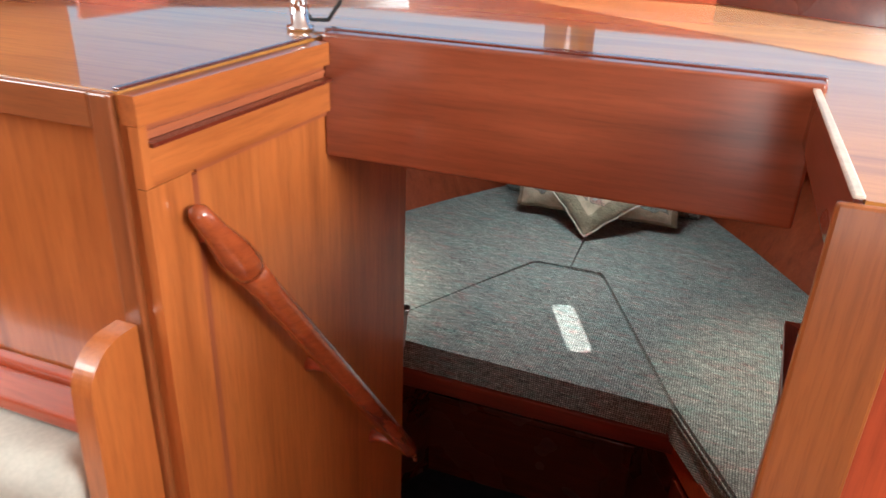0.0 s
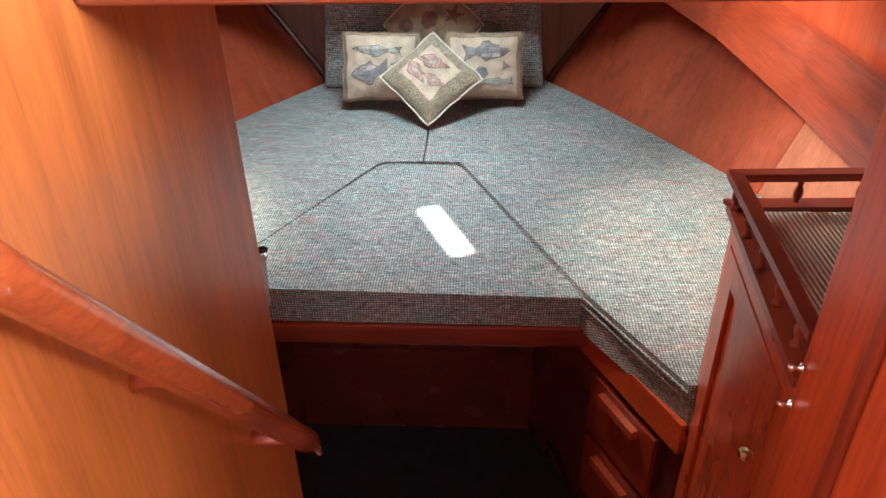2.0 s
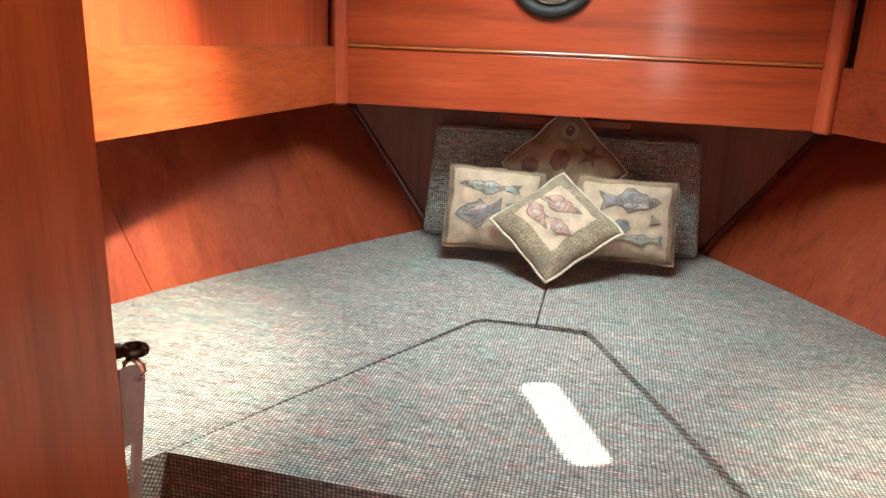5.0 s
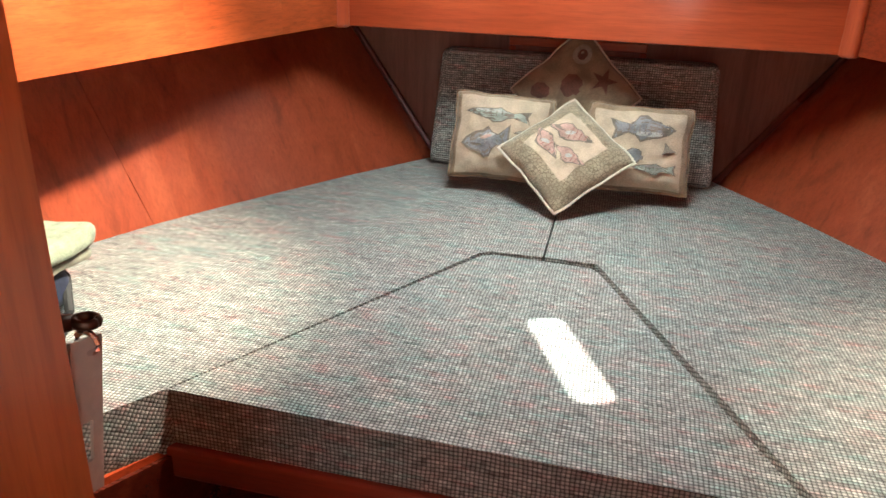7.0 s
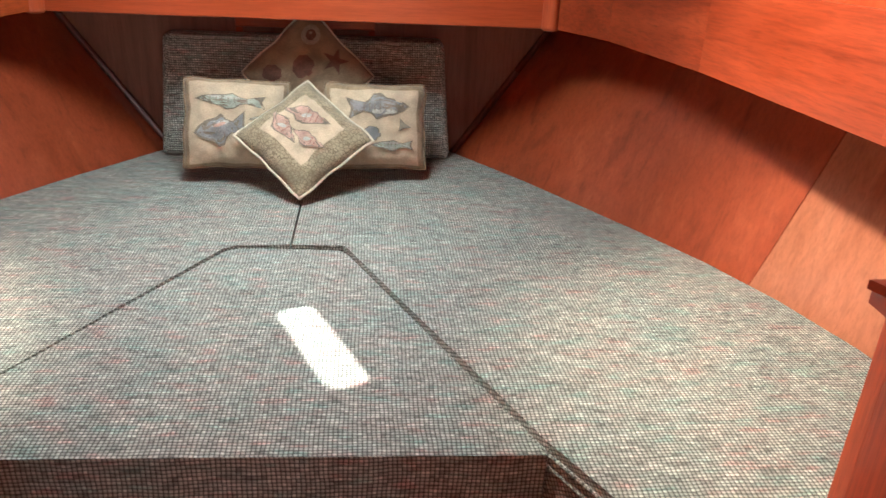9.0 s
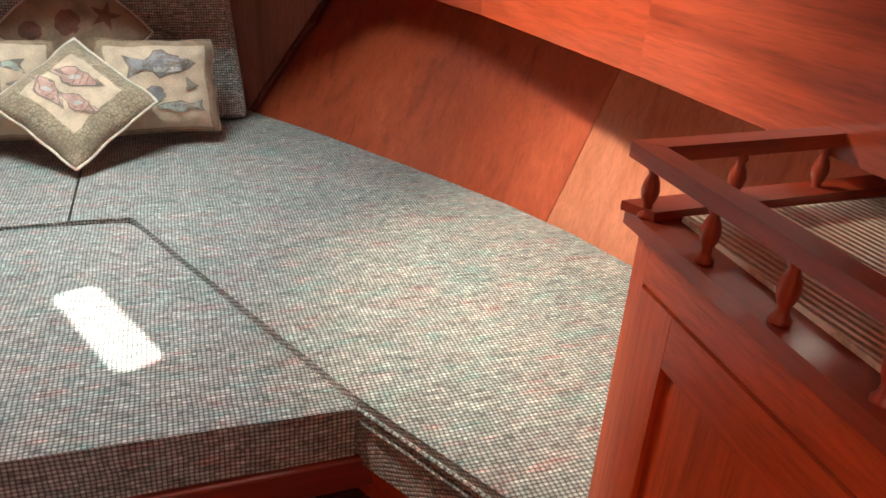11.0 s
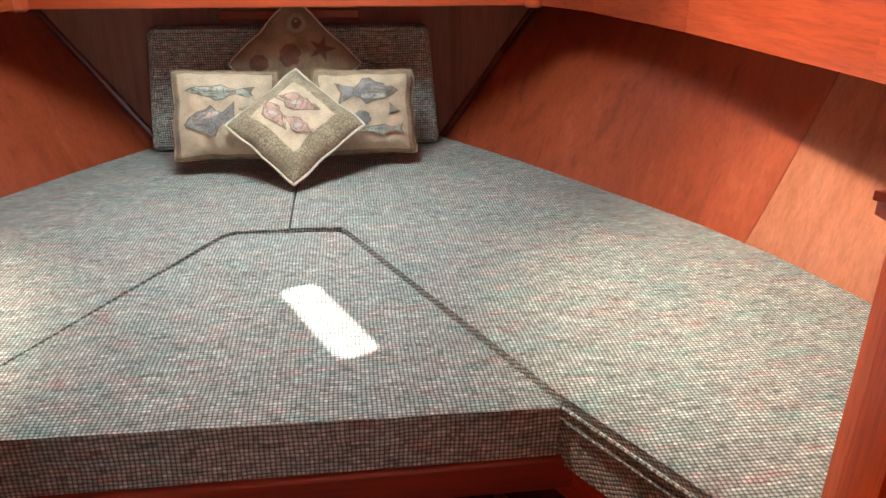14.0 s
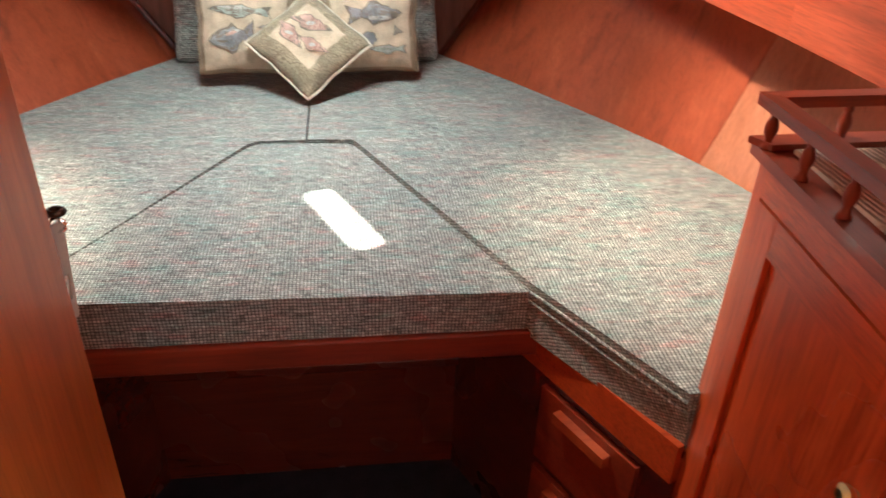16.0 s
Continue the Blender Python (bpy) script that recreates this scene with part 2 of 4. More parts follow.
def rib_mat():
    """Beige matting with ribs along the boat."""
    m, t, b = nodes_of("beige_ribbed_mat", 0.9)
    co = t.nodes.new("ShaderNodeTexCoord").outputs["Object"]
    sep = t.nodes.new("ShaderNodeSeparateXYZ")
    t.links.new(co, sep.inputs[0])
    w = math_node(t, 'SINE', math_node(t, 'MULTIPLY', sep.outputs[0], 2 * math.pi / 0.0085))
    n = nd(t, "ShaderNodeTexNoise", Scale=160.0, Detail=3.0)
    t.links.new(co, n.inputs["Vector"])
    k = math_node(t, 'MULTIPLY_ADD', w, 0.3, n.outputs[0])
    t.links.new(ramp(t, k, [(0.1, (0.50, 0.40, 0.28)), (0.6, (0.78, 0.67, 0.51))]), b.inputs["Base Color"])
    bump(t, b, w, 0.7, 0.002)
    return m


def board(a, b, z0, z1, thick, r=0.003, seg=2):
    """An upright board over the plan line a-b, its thickness to the left of that line."""
    d = (Vector(b) - Vector(a)).normalized()
    n = Vector((-d.y, d.x)) * thick
    return prism([tuple(a), tuple(b), (b[0] + n.x, b[1] + n.y), (a[0] + n.x, a[1] + n.y)], z0, z1, r, seg)


def sweep(points, radius, sides=10, squash=1.0):
    """A round bar along points."""
    bm = bmesh.new()
    rings = []
    pts = [Vector(p) for p in points]
    for i, p in enumerate(pts):
        d = (pts[min(i + 1, len(pts) - 1)] - pts[max(i - 1, 0)]).normalized()
        u = d.cross(Vector((0, 0, 1)) if abs(d.z) < 0.95 else Vector((1, 0, 0))).normalized()
        w = d.cross(u)
        rad = radius[i] if isinstance(radius, (list, tuple)) else radius
        rings.append([bm.verts.new(p + u * math.cos(k * 2 * math.pi / sides) * rad + w * math.sin(k * 2 * math.pi / sides) * rad * squash) for k in range(sides)])
    for a, b in zip(rings, rings[1:]):
        for k in range(sides):
            bm.faces.new((a[k], a[(k + 1) % sides], b[(k + 1) % sides], b[k]))
    bm.faces.new(rings[0][::-1]), bm.faces.new(rings[-1])
    return bm


def turned(profile, sides=14):
    """A turned piece: profile of (radius, z)."""
    return sweep([(0, 0, z) for _, z in profile], [max(r, 0.0005) for r, _ in profile], sides)


def moved(bm, m):
    bm.transform(m)
    return bm


def joined(*bms):
    out = bmesh.new()
    for b in bms:
        me = bpy.data.meshes.new("tmp")
        b.to_mesh(me)
        b.free()
        out.from_mesh(me)
        bpy.data.meshes.remove(me)
    return out


def thing(name, label, category, group="", kind="", at=(0, 0, 0)):
    e = new(name)
    e.location = at
    return tagged(e, label, category, group, kind)


# ---- plan of the hull ----
def lerp_table(tab, y):
    for (y0, v0), (y1, v1) in zip(tab, tab[1:]):
        if y <= y1:
            f = max(0, (y - y0) / (y1 - y0))
            return v0 + (v1 - v0) * f
    return tab[-1][1]


BEAM = [(-0.2, 1.30), (0.6, 1.27), (1.0, 1.235), (1.5, 1.155), (1.8, 1.075), (2.15, 0.905), (2.55, 0.69), (2.88, 0.485)]
FLARE = [(-0.2, 0.12), (1.0, 0.18), (1.7, 0.27), (2.2, 0.48), (2.88, 0.72)]


def hull_x(y, z):
    return lerp_table(BEAM, y) + lerp_table(FLARE, y) * (z - 0.76)


def hull_panel(side, y0, y1, z0, z1, lean=0.0, lead=0.0, thick=0.02):
    """A curved lining panel; lean and lead shift its aft and forward ends with height."""
    bm = bmesh.new()
    ny, nz = max(2, int((y1 - y0) / 0.08)), 12
    grid = {}
    for i in range(ny + 1):
        for j in range(nz + 1):
            z = z0 + (z1 - z0) * j / nz
            f = i / ny
            y = y0 + (y1 - y0) * f + (z - 0.79) * (lean * (1 - f) + lead * f)
            for k in (0, 1):
                grid[i, j, k] = bm.verts.new((side * (hull_x(y, z) + thick * k), y, z))
    for i in range(ny):
        for j in range(nz):
            for k in (0, 1):
                bm.faces.new((grid[i, j, k], grid[i + 1, j, k], grid[i + 1, j + 1, k], grid[i, j + 1, k]))
    for i in range(ny):
        for j in (0, nz):
            bm.faces.new((grid[i, j, 0], grid[i + 1, j, 0], grid[i + 1, j, 1], grid[i, j, 1]))
    for j in range(nz):
        for i in (0, ny):
            bm.faces.new((grid[i, j, 0], grid[i, j + 1, 0], grid[i, j + 1, 1], grid[i, j, 1]))
    return bm


def slab(outer, holes, z0, z1):
    """A flat slab over a plan polygon with holes through it."""
    bm = bmesh.new()
    loops = []
    for poly in [outer] + holes:
        vs = [bm.verts.new((x, y, z0)) for x, y in poly]
        for i in range(len(vs)):
            bm.edges.new((vs[i], vs[(i + 1) % len(vs)]))
        loops.append(vs)
    bmesh.ops.triangle_fill(bm, edges=bm.edges[:], use_beauty=True)
    top = {}
    faces = list(bm.faces)
    for v in list(bm.verts):
        top[v] = bm.verts.new((v.co.x, v.co.y, z1))
    for f in faces:
        bm.faces.new([top[v] for v in reversed(f.verts)])
    for vs in loops:
        for i in range(len(vs)):
            a, b = vs[i], vs[(i + 1) % len(vs)]
            bm.faces.new((a, b, top[b], top[a]))
    return bm


def rect(x0, x1, y0, y1):
    return [(x0, y0), (x1, y0), (x1, y1), (x0, y1)]


def structure(name, bm, mat, label, parent=None, smooth=False):
    ob = part(name, bm, mat, parent, label, smooth)
    if parent is None:
        tagged(ob, label, name.split("_")[0], kind="structure")
    return ob


# ---- floors and steps ----
SALON = 0.57
structure("floor_cabin", box((-1.35, 0.36, -0.04), (1.35, 2.0, 0.0), 0), carpet, "dark navy carpet on the low cabin sole")
structure("floor_salon", box((-1.7, -2.3, SALON - 0.04), (1.7, -0.16, SALON), 0), orange_y, "varnished wooden floor of the deckhouse")
stairs = thing("stairs", "varnished mahogany steps down into the forward cabin", "stairs", kind="structure")
for k, (y0, y1) in enumerate(((-0.16, 0.10), (0.10, 0.36))):
    part("tread", box((-0.11, y0, SALON - 0.19 * (k + 1) - 0.03), (0.52, y1 + 0.02, SALON - 0.19 * (k + 1)), 0.005), red_x, stairs)
for k, y in enumerate((-0.165, 0.095, 0.355)):
    part("riser", box((-0.11, y - 0.02, SALON - 0.19 * (k + 1)), (0.52, y, SALON - 0.19 * k - 0.03), 0.001), red_x, stairs)

# ---- hull lining, bow, ceiling ----
SEAM_S, SEAM_P = 1.802, 1.912
for side, word, seam in ((1, "starboard", SEAM_S), (-1, "port", SEAM_P)):
    w = structure("wall_" + word, hull_panel(side, seam + 0.0012, 2.9, 0.3, 1.96, -0.07), hull_z,
                  "curved mahogany veneer lining of the hull side", smooth=False)
    part("lining_panel", hull_panel(side, -0.2, seam - 0.0012, 0.3, 1.96, 0, -0.07), rose_z if side > 0 else hull_z, w)
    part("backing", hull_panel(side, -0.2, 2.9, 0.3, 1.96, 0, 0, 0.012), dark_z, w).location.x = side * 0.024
bow_y = 2.862
structure("wall_bow", box((-1.6, bow_y, 0.2), (1.6, bow_y + 0.03, 2.0), 0), bow_wood, "pinkish brown veneered bulkhead at the bow")

SLOT_C = (0.095, 1.555)
CEIL = 1.93
run = (CEIL - 0.745) / math.tan(radians(SUN_EL))
shift = (run * math.sin(radians(SUN_AZ)), run * math.cos(radians(SUN_AZ)))


def slot_outline(cx, cy, half_l=0.155, half_w=0.043, r=0.03, lean=-24.0):
    """The outline of an unseen ceiling slot that shapes the sun patch below."""
    pts = []
    for sx, sy, a0 in ((1, 1, 0), (-1, 1, 90), (-1, -1, 180), (1, -1, 270)):
        for k in range(7):
            a = radians(a0 + k * 15)
            px = sx * (half_w - r) + r * math.cos(a)
            py = sy * (half_l - r) + r * math.sin(a)
            c, s = math.cos(radians(lean)), math.sin(radians(lean))
            pts.append((cx + px * c + py * s, cy - px * s + py * c))
    return pts


HATCH = rect(-0.27, 0.21, 1.74, 2.14)
ceiling = structure("ceiling", slab(rect(-1.7, 1.7, 1.2, 2.95), [HATCH, slot_outline(SLOT_C[0] + shift[0], SLOT_C[1] + shift[1])], CEIL, CEIL + 0.012),
                    headliner, "unseen cabin ceiling in bounce-cutting mahogany, with a hatch")
structure("ceiling_under_dash", slab(rect(-1.45, 1.45, 0.345, 1.2), [], 1.79, 1.80), headliner, "unseen mahogany ceiling under the dash")
structure("ceiling_step", box((-1.45, 1.2, 1.79), (1.45, 1.22, 1.93), 0), headliner, "unseen mahogany step in the ceiling")
hatch = thing("deck_hatch", "unseen closed deck hatch in a pale frame, its smoked pane blocking the sun", "hatch")
part("hatch_frame", slab(rect(-0.31, 0.245, 1.71, 2.17), [HATCH], CEIL + 0.013, CEIL + 0.06), white_paint, hatch)
# opaque pane added to block the sun; the hatch lamp gives the daylight
part("opaque_hatch_pane", box((-0.31, 1.71, CEIL + 0.061), (0.245, 2.17, CEIL + 0.075), 0.004), plain("smoked_acrylic", (0.03, 0.03, 0.035), 0.15, coat=0.5), hatch)

# ---- deckhouse ----
def wall_with_holes(axis, at, thick, a0, a1, z0, z1, holes):
    """An upright wall across axis 0 or 1, with rectangular openings through it."""
    bm = slab(rect(a0, a1, z0, z1), [rect(*h) for h in holes], 0, thick)
    for v in bm.verts:
        a, z, t = v.co.x, v.co.y, v.co.z
        v.co = (at + t, a, z) if axis == 0 else (a, at + t, z)
    return bm


structure("wall_deckhouse_port", wall_with_holes(0, -1.69, 0.04, -2.3, 1.3, SALON, 2.70, [(-1.5, 0.3, 2.05, 2.56)]), house_wood, "varnished wooden deckhouse side with a long window opening")
structure("wall_deckhouse_starboard", wall_with_holes(0, 1.65, 0.04, -2.3, 1.3, SALON, 2.70, [(-1.5, 0.3, 2.05, 2.56)]), house_wood, "varnished wooden deckhouse side with a long window opening")
structure("wall_deckhouse_aft", wall_with_holes(1, -2.3, 0.04, -1.65, 1.65, SALON, 2.70, [(0.45, 1.25, 1.0, 2.0)]), house_wood, "varnished wooden deckhouse end with an open doorway")
structure("roof_deckhouse", prism([(-1.7, -2.3), (1.7, -2.3), (1.7, 0.38), (0, 1.60), (-1.7, 0.38)], 2.70, 2.74, 0), white_paint, "white painted deckhouse roof")
for side, word in ((1, "starboard"), (-1, "port")):
    a, b = Vector((0, 1.47)), Vector((side * 1.66, 0.275))
    d = (b - a)
    def at(f):
        return tuple(a + d * f)
    ws = thing("windshield_" + word, "dark mahogany framed raked windscreen of the deckhouse", "windscreen", kind="structure")
    def bar(f0, f1, z0, z1):
        p, q = (at(f0), at(f1)) if side > 0 else (at(f1), at(f0))
        return board(p, q, z0, z1, 0.035, 0.003)
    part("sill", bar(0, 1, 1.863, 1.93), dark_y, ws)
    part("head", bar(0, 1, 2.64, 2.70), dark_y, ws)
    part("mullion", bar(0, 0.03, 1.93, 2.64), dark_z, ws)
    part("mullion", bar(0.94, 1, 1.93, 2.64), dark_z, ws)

DASH_T = 1.862
dash = structure("dash", slab([(-1.65, -0.075), (-0.135, -0.075), (-0.135, 0.325), (0.522, 0.325), (0.522, -0.075), (1.65, -0.075), (1.65, 0.28), (0, 1.47), (-1.65, 0.28)], [], 1.835, DASH_T),
                 dash_wood, "glossy varnished wooden dash round the companionway")
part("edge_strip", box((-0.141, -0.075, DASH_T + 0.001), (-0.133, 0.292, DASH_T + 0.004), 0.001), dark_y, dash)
# pale colour stands in for the white reflection along this edge
part("edge_strip", box((0.512, -0.08, DASH_T + 0.001), (0.521, 0.292, DASH_T + 0.005), 0.002), plain("pale_reflection_edge", (0.55, 0.45, 0.36), 0.4), dash)
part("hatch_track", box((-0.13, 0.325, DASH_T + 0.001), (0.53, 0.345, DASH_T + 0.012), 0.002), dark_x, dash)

# ---- passage down to the cabin ----
LX = -0.126


def lx(y):
    """The face of the port passage wall, which leans in towards its forward edge."""
    return LX + 0.014 * max(0.0, y) / 0.6


def on_wall(y0, y1, z0, z1, proud, r=0.003, sink=0.0):
    return prism([(lx(y0) - sink, y0), (lx(y0) + proud, y0), (lx(y1) + proud, y1), (lx(y1) - sink, y1)], z0, z1, r)


wp = structure("wall_passage_port", on_wall(-0.075, 0.588, 0.0, 1.834, 0.0, 0.004, 0.03), orange_z, "honey coloured mahogany panelled side of the companionway")
part("stile", on_wall(-0.078, -0.008, 0.45, 1.7625, 0.012), orange_z, wp)
part("moulding", on_wall(-0.0075, 0.008, 0.45, 1.755, 0.007, 0.004), rail_pink_z, wp)
part("top_rail", on_wall(-0.078, 0.294, 1.8295, 1.860, 0.013, 0.003, 0.008), orange_y, wp)
part("corner_block", on_wall(-0.078, -0.066, 1.7635, 1.829, 0.0125, 0.002), orange_z, wp)
part("groove_strip", on_wall(-0.0655, 0.294, 1.8105, 1.829, 0.003, 0.001), rail_pink_y, wp)
part("groove_bead", on_wall(-0.0655, 0.294, 1.8165, 1.8205, 0.0055, 0.0015), rail_pink_y, wp)
part("bead", on_wall(-0.0655, 0.294, 1.8055, 1.8100, 0.017, 0.002), dark_y, wp)
part("lower_rail", on_wall(-0.0655, 0.294, 1.7635, 1.8050, 0.012, 0.003), orange_y, wp)
part("moulding", on_wall(0.0085, 0.294, 1.7555, 1.763, 0.006, 0.003), rail_pink_y, wp)
structure("wall_closet_port", box((-1.5, 0.55, 0.0), (LX - 0.022, 0.586, 1.834), 0.002), orange_z, "mahogany closet bulkhead beside the companionway")
RX = 0.515
ws = structure("wall_passage_starboard", box((0.612, -0.06, 0.0), (0.66, 0.445, 1.789), 0.006), cab_z, "reddish mahogany side of the companionway")
# coaming, bead and soffit: their shade is coloured in with the dark wood
part("coaming", box((RX, -0.0735, 1.80), (RX + 0.0065, 0.294, 1.8605), 0.002), dark_y, ws)
part("coaming_bead", box((RX + 0.004, -0.06, 1.788), (RX + 0.024, 0.294, 1.7995), 0.003), dark_y, ws)
part("soffit", box((RX + 0.021, -0.06, 1.79), (0.611, 0.294, 1.80), 0.001), dark_y, ws)
part("jamb_bead", box((0.602, 0.30, 0.3), (0.6115, 0.322, 1.77), 0.004), deep_z, ws)
part("lower_rail", box((0.6035, -0.05, 1.735), (0.6115, 0.299, 1.787), 0.003), cab_y, ws)
structure("wall_closet_starboard", box((0.661, 0.415, 0.0), (1.5, 0.445, 1.789), 0.002), red_z, "mahogany bulkhead beside the companionway")

beam = thing("companionway_board", "broad reddish mahogany drop board across the companionway", "board")
part("face_board", box((-0.118, 0.295, 1.693), (0.528, 0.322, 1.872), 0.005, 3), beam_x, beam)
part("end_cleat", box((-0.124, 0.300, 1.70), (-0.1185, 0.318, 1.868), 0.001), dark_z, beam)

# aft faces of the dash cabinets
fp = structure("wall_dash_port", box((-1.65, -0.06, SALON), (LX - 0.031, -0.03, 1.834), 0), orange_z, "honey coloured panel under the dash")
part("frame_top", box((-1.2, -0.084, 1.8225), (-0.1665, -0.0605, 1.8605), 0.002), brown_x, fp)
part("frame_stile", box((-0.166, -0.0845, 1.20), (-0.139, -0.0605, 1.8605), 0.003), brown_z, fp)
part("frame_bottom", box((-1.2, -0.078, 1.445), (-0.1665, -0.0605, 1.485), 0.003), red_x, fp)
fs = structure("wall_dash_starboard", box((0.566, -0.06, SALON), (1.65, -0.0605 + 0.03, 1.834), 0), red_z, "reddish mahogany panel under the dash")
part("frame_stile", box((0.503, -0.084, SALON), (0.5655, -0.0765, 1.8605), 0.003), tan_z, fs)
part("frame_top", box((0.566, -0.085, 1.775), (1.4, -0.0605, 1.834), 0.003), orange_x, fs)

# ---- berth woodwork ----
def inner(side, f, cushion=False):
    """The plan line of a berth's inner edge, from its aft end (f = 0) to the apex (f = 1)."""
    x0 = (0.612 if cushion else 0.66) if side > 0 else (0.712 if cushion else 0.738)
    x1 = 0.132 if side > 0 else 0.150
    return (side * (x0 + (x1 - x0) * f), 0.895 + (1.985 - 0.895) * f)


BASE = 0.636
for side, word in ((1, "starboard"), (-1, "port")):
    br = thing("berth_base_" + word, "dark red mahogany berth front with drawers, deepened for shade", "berth", "berth bases")
    p, q = inner(side, 0.0), inner(side, 0.58)
    line_a, line_b = (q, p) if side > 0 else (p, q)
    # dark wood here stands in for the shade under the berths
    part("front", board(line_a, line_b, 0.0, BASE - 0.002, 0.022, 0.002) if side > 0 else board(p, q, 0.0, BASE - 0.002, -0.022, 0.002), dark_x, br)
    # raised fiddle along the top edge
    toward = -Vector((side * 0.9, 0.434))
    def shift_line(k, f0, f1):
        u, v = Vector(inner(side, f0)) + toward * k, Vector(inner(side, f1)) + toward * k
        return tuple(u), tuple(v)
    def strip(k0, k1, f0, f1, z0, z1, r=0.003):
        (u0, v0), (u1, v1) = shift_line(k0, f0, f1), shift_line(k1, f0, f1)
        return prism([u0, v0, v1, u1], z0, z1, r)
    part("fiddle", strip(-0.012, 0.014, 0.0, 0.34, BASE - 0.075, BASE + 0.012, 0.005), cab_x, br)
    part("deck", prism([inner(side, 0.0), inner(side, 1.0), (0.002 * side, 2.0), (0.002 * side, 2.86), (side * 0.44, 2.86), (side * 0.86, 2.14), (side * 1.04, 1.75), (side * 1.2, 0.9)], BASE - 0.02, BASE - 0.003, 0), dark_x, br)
    for f0, f1, z0, z1 in ((0.06, 0.28, 0.33, 0.53), (0.06, 0.28, 0.09, 0.30)):
        dr = part("drawer_front", strip(0.001, 0.014, f0, f1, z0, z1, 0.004), deep_x, br)
        part("drawer_pull", strip(0.0145, 0.034, f0 + 0.05, f1 - 0.05, z1 - 0.045, z1 - 0.02, 0.006), red_x, dr)

sup = thing("filler_board", "red mahogany filler board bridging the two berths", "board")
part("front_edge", box((-0.585, 1.222, 0.588), (0.492, 1.246, 0.652), 0.007, 3), deep_x, sup)
part("board", prism([(-0.55, 1.247), (0.47, 1.247), (0.14, 1.975), (-0.14, 1.975)], 0.62, 0.634, 0), red_x, sup)
lock = thing("under_berth_locker", "mahogany locker front under the berth filler, darkened for shade", "locker")
# panel and shelf edge coloured dark to give the shade below the filler
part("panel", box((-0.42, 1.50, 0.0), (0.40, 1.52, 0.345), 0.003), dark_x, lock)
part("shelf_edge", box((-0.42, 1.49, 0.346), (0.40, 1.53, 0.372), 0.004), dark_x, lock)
pad = tagged(part("locker_pad", box((-0.25, 1.532, 0.372), (0.25, 1.9, 0.47), 0.02, 3), fabric), "grey tweed pad stowed under the berth filler", "cushion")


# ---- cushions ----
def cushion(poly, z0, z1, r):
    """An upholstered foam cushion over a plan polygon."""
    return prism(poly, z0, z1, r, 4)


FT, ST = 0.751, 0.762
filler = thing("filler_cushion", "wedge shaped grey-green tweed berth cushion between the two berths", "cushion", "berth cushions")
fc = cushion([(-0.541, 1.236), (0.459, 1.230), (0.134, 1.970), (0.112, 1.9925), (-0.122, 1.9935), (-0.152, 1.974)], 0.653, FT, 0.017)
for v in fc.verts:
    v.co.z -= 0.016 * v.co.x * (v.co.z - 0.653) / 0.1
part("cover", fc, fabric, filler)
for side, word in ((1, "starboard"), (-1, "port")):
    poly = [inner(side, 0.0, True), inner(side, 0.312, True), inner(side, 0.985, True), (side * 0.125, 1.992), (side * 0.003, 1.994), (side * 0.003, 2.845)]
    hy = [2.845, 2.7, 2.5, 2.3, 2.1, 1.9, 1.7, 1.5, 1.2, 0.94]
    poly += [(side * (hull_x(y, 0.70) - 0.006), y) for y in hy]
    cu = thing("berth_cushion", "long grey-green tweed berth mattress tapering to the bow", "cushion", "berth cushions")
    cover = cushion(poly if side > 0 else poly[::-1], BASE + 0.001, ST, 0.018)
    for v in cover.verts:
        if v.co.y < 1.235 and abs(v.co.x) < lerp_table(BEAM, v.co.y) - 0.2:
            v.co.x += side * (0.034 + 0.016 * min(1, max(0, (ST - 0.02 - v.co.z) / 0.08))) * (1.235 - v.co.y) / 0.34
    part("cover", cover, fabric, cu)
    (u0, v0) = inner(side, 0.0, True), inner(side, 0.985, True)
    knee = (u0[0] + (v0[0] - u0[0]) * 0.34 / 1.07, u0[1] + 0.34)
    for z in ((ST - 0.020, ST - 0.042) if side > 0 else ()):
        k = 0.034 + 0.016 * min(1, max(0, (ST - 0.02 - z) / 0.08))
        part("welt", sweep([(u0[0] + side * k, u0[1], z), (knee[0], knee[1], z), (v0[0], v0[1], z)], 0.0032, 6), fabric, cu)

# ---- starboard cabinet with fiddle rail ----
CA, CB = Vector((0.666, 0.910)), Vector((0.622, 0.447))
cab = thing("cabinet", "mahogany side cabinet with a panelled door and railed top", "cabinet")
TOP = 1.170
part("carcass", prism([tuple(CA + Vector((0.012, -0.012))), tuple(CB + Vector((0.012, 0))), (1.27, 0.447), (1.235, 0.898)], 0.0, TOP - 0.001, 0.002), cab_z, cab)


def face(y0, y1, z0, z1, out, thick, r=0.003):
    """A piece on the cabinet's side, between two stations of its length; out: how proud it stands."""
    def px(y):
        return CA.x + (CB.x - CA.x) * (CA.y - y) / (CA.y - CB.y) + 0.012
    return prism([(px(y1) - out, y1), (px(y0) - out, y0), (px(y0) - out + thick, y0), (px(y1) - out + thick, y1)], z0, z1, r)


part("corner_stile", face(0.885, 0.909, 0.0, TOP - 0.002, 0.012, 0.011), cab_z, cab)
part("top_rail", face(0.448, 0.8845, 1.120, TOP - 0.002, 0.012, 0.011), cab_y, cab)
part("end_stile", face(0.448, 0.50, 0.0, 1.1195, 0.012, 0.011), cab_z, cab)
door = part("door", face(0.502, 0.883, 0.12, 1.118, 0.005, 0.0045), cab_z, cab)
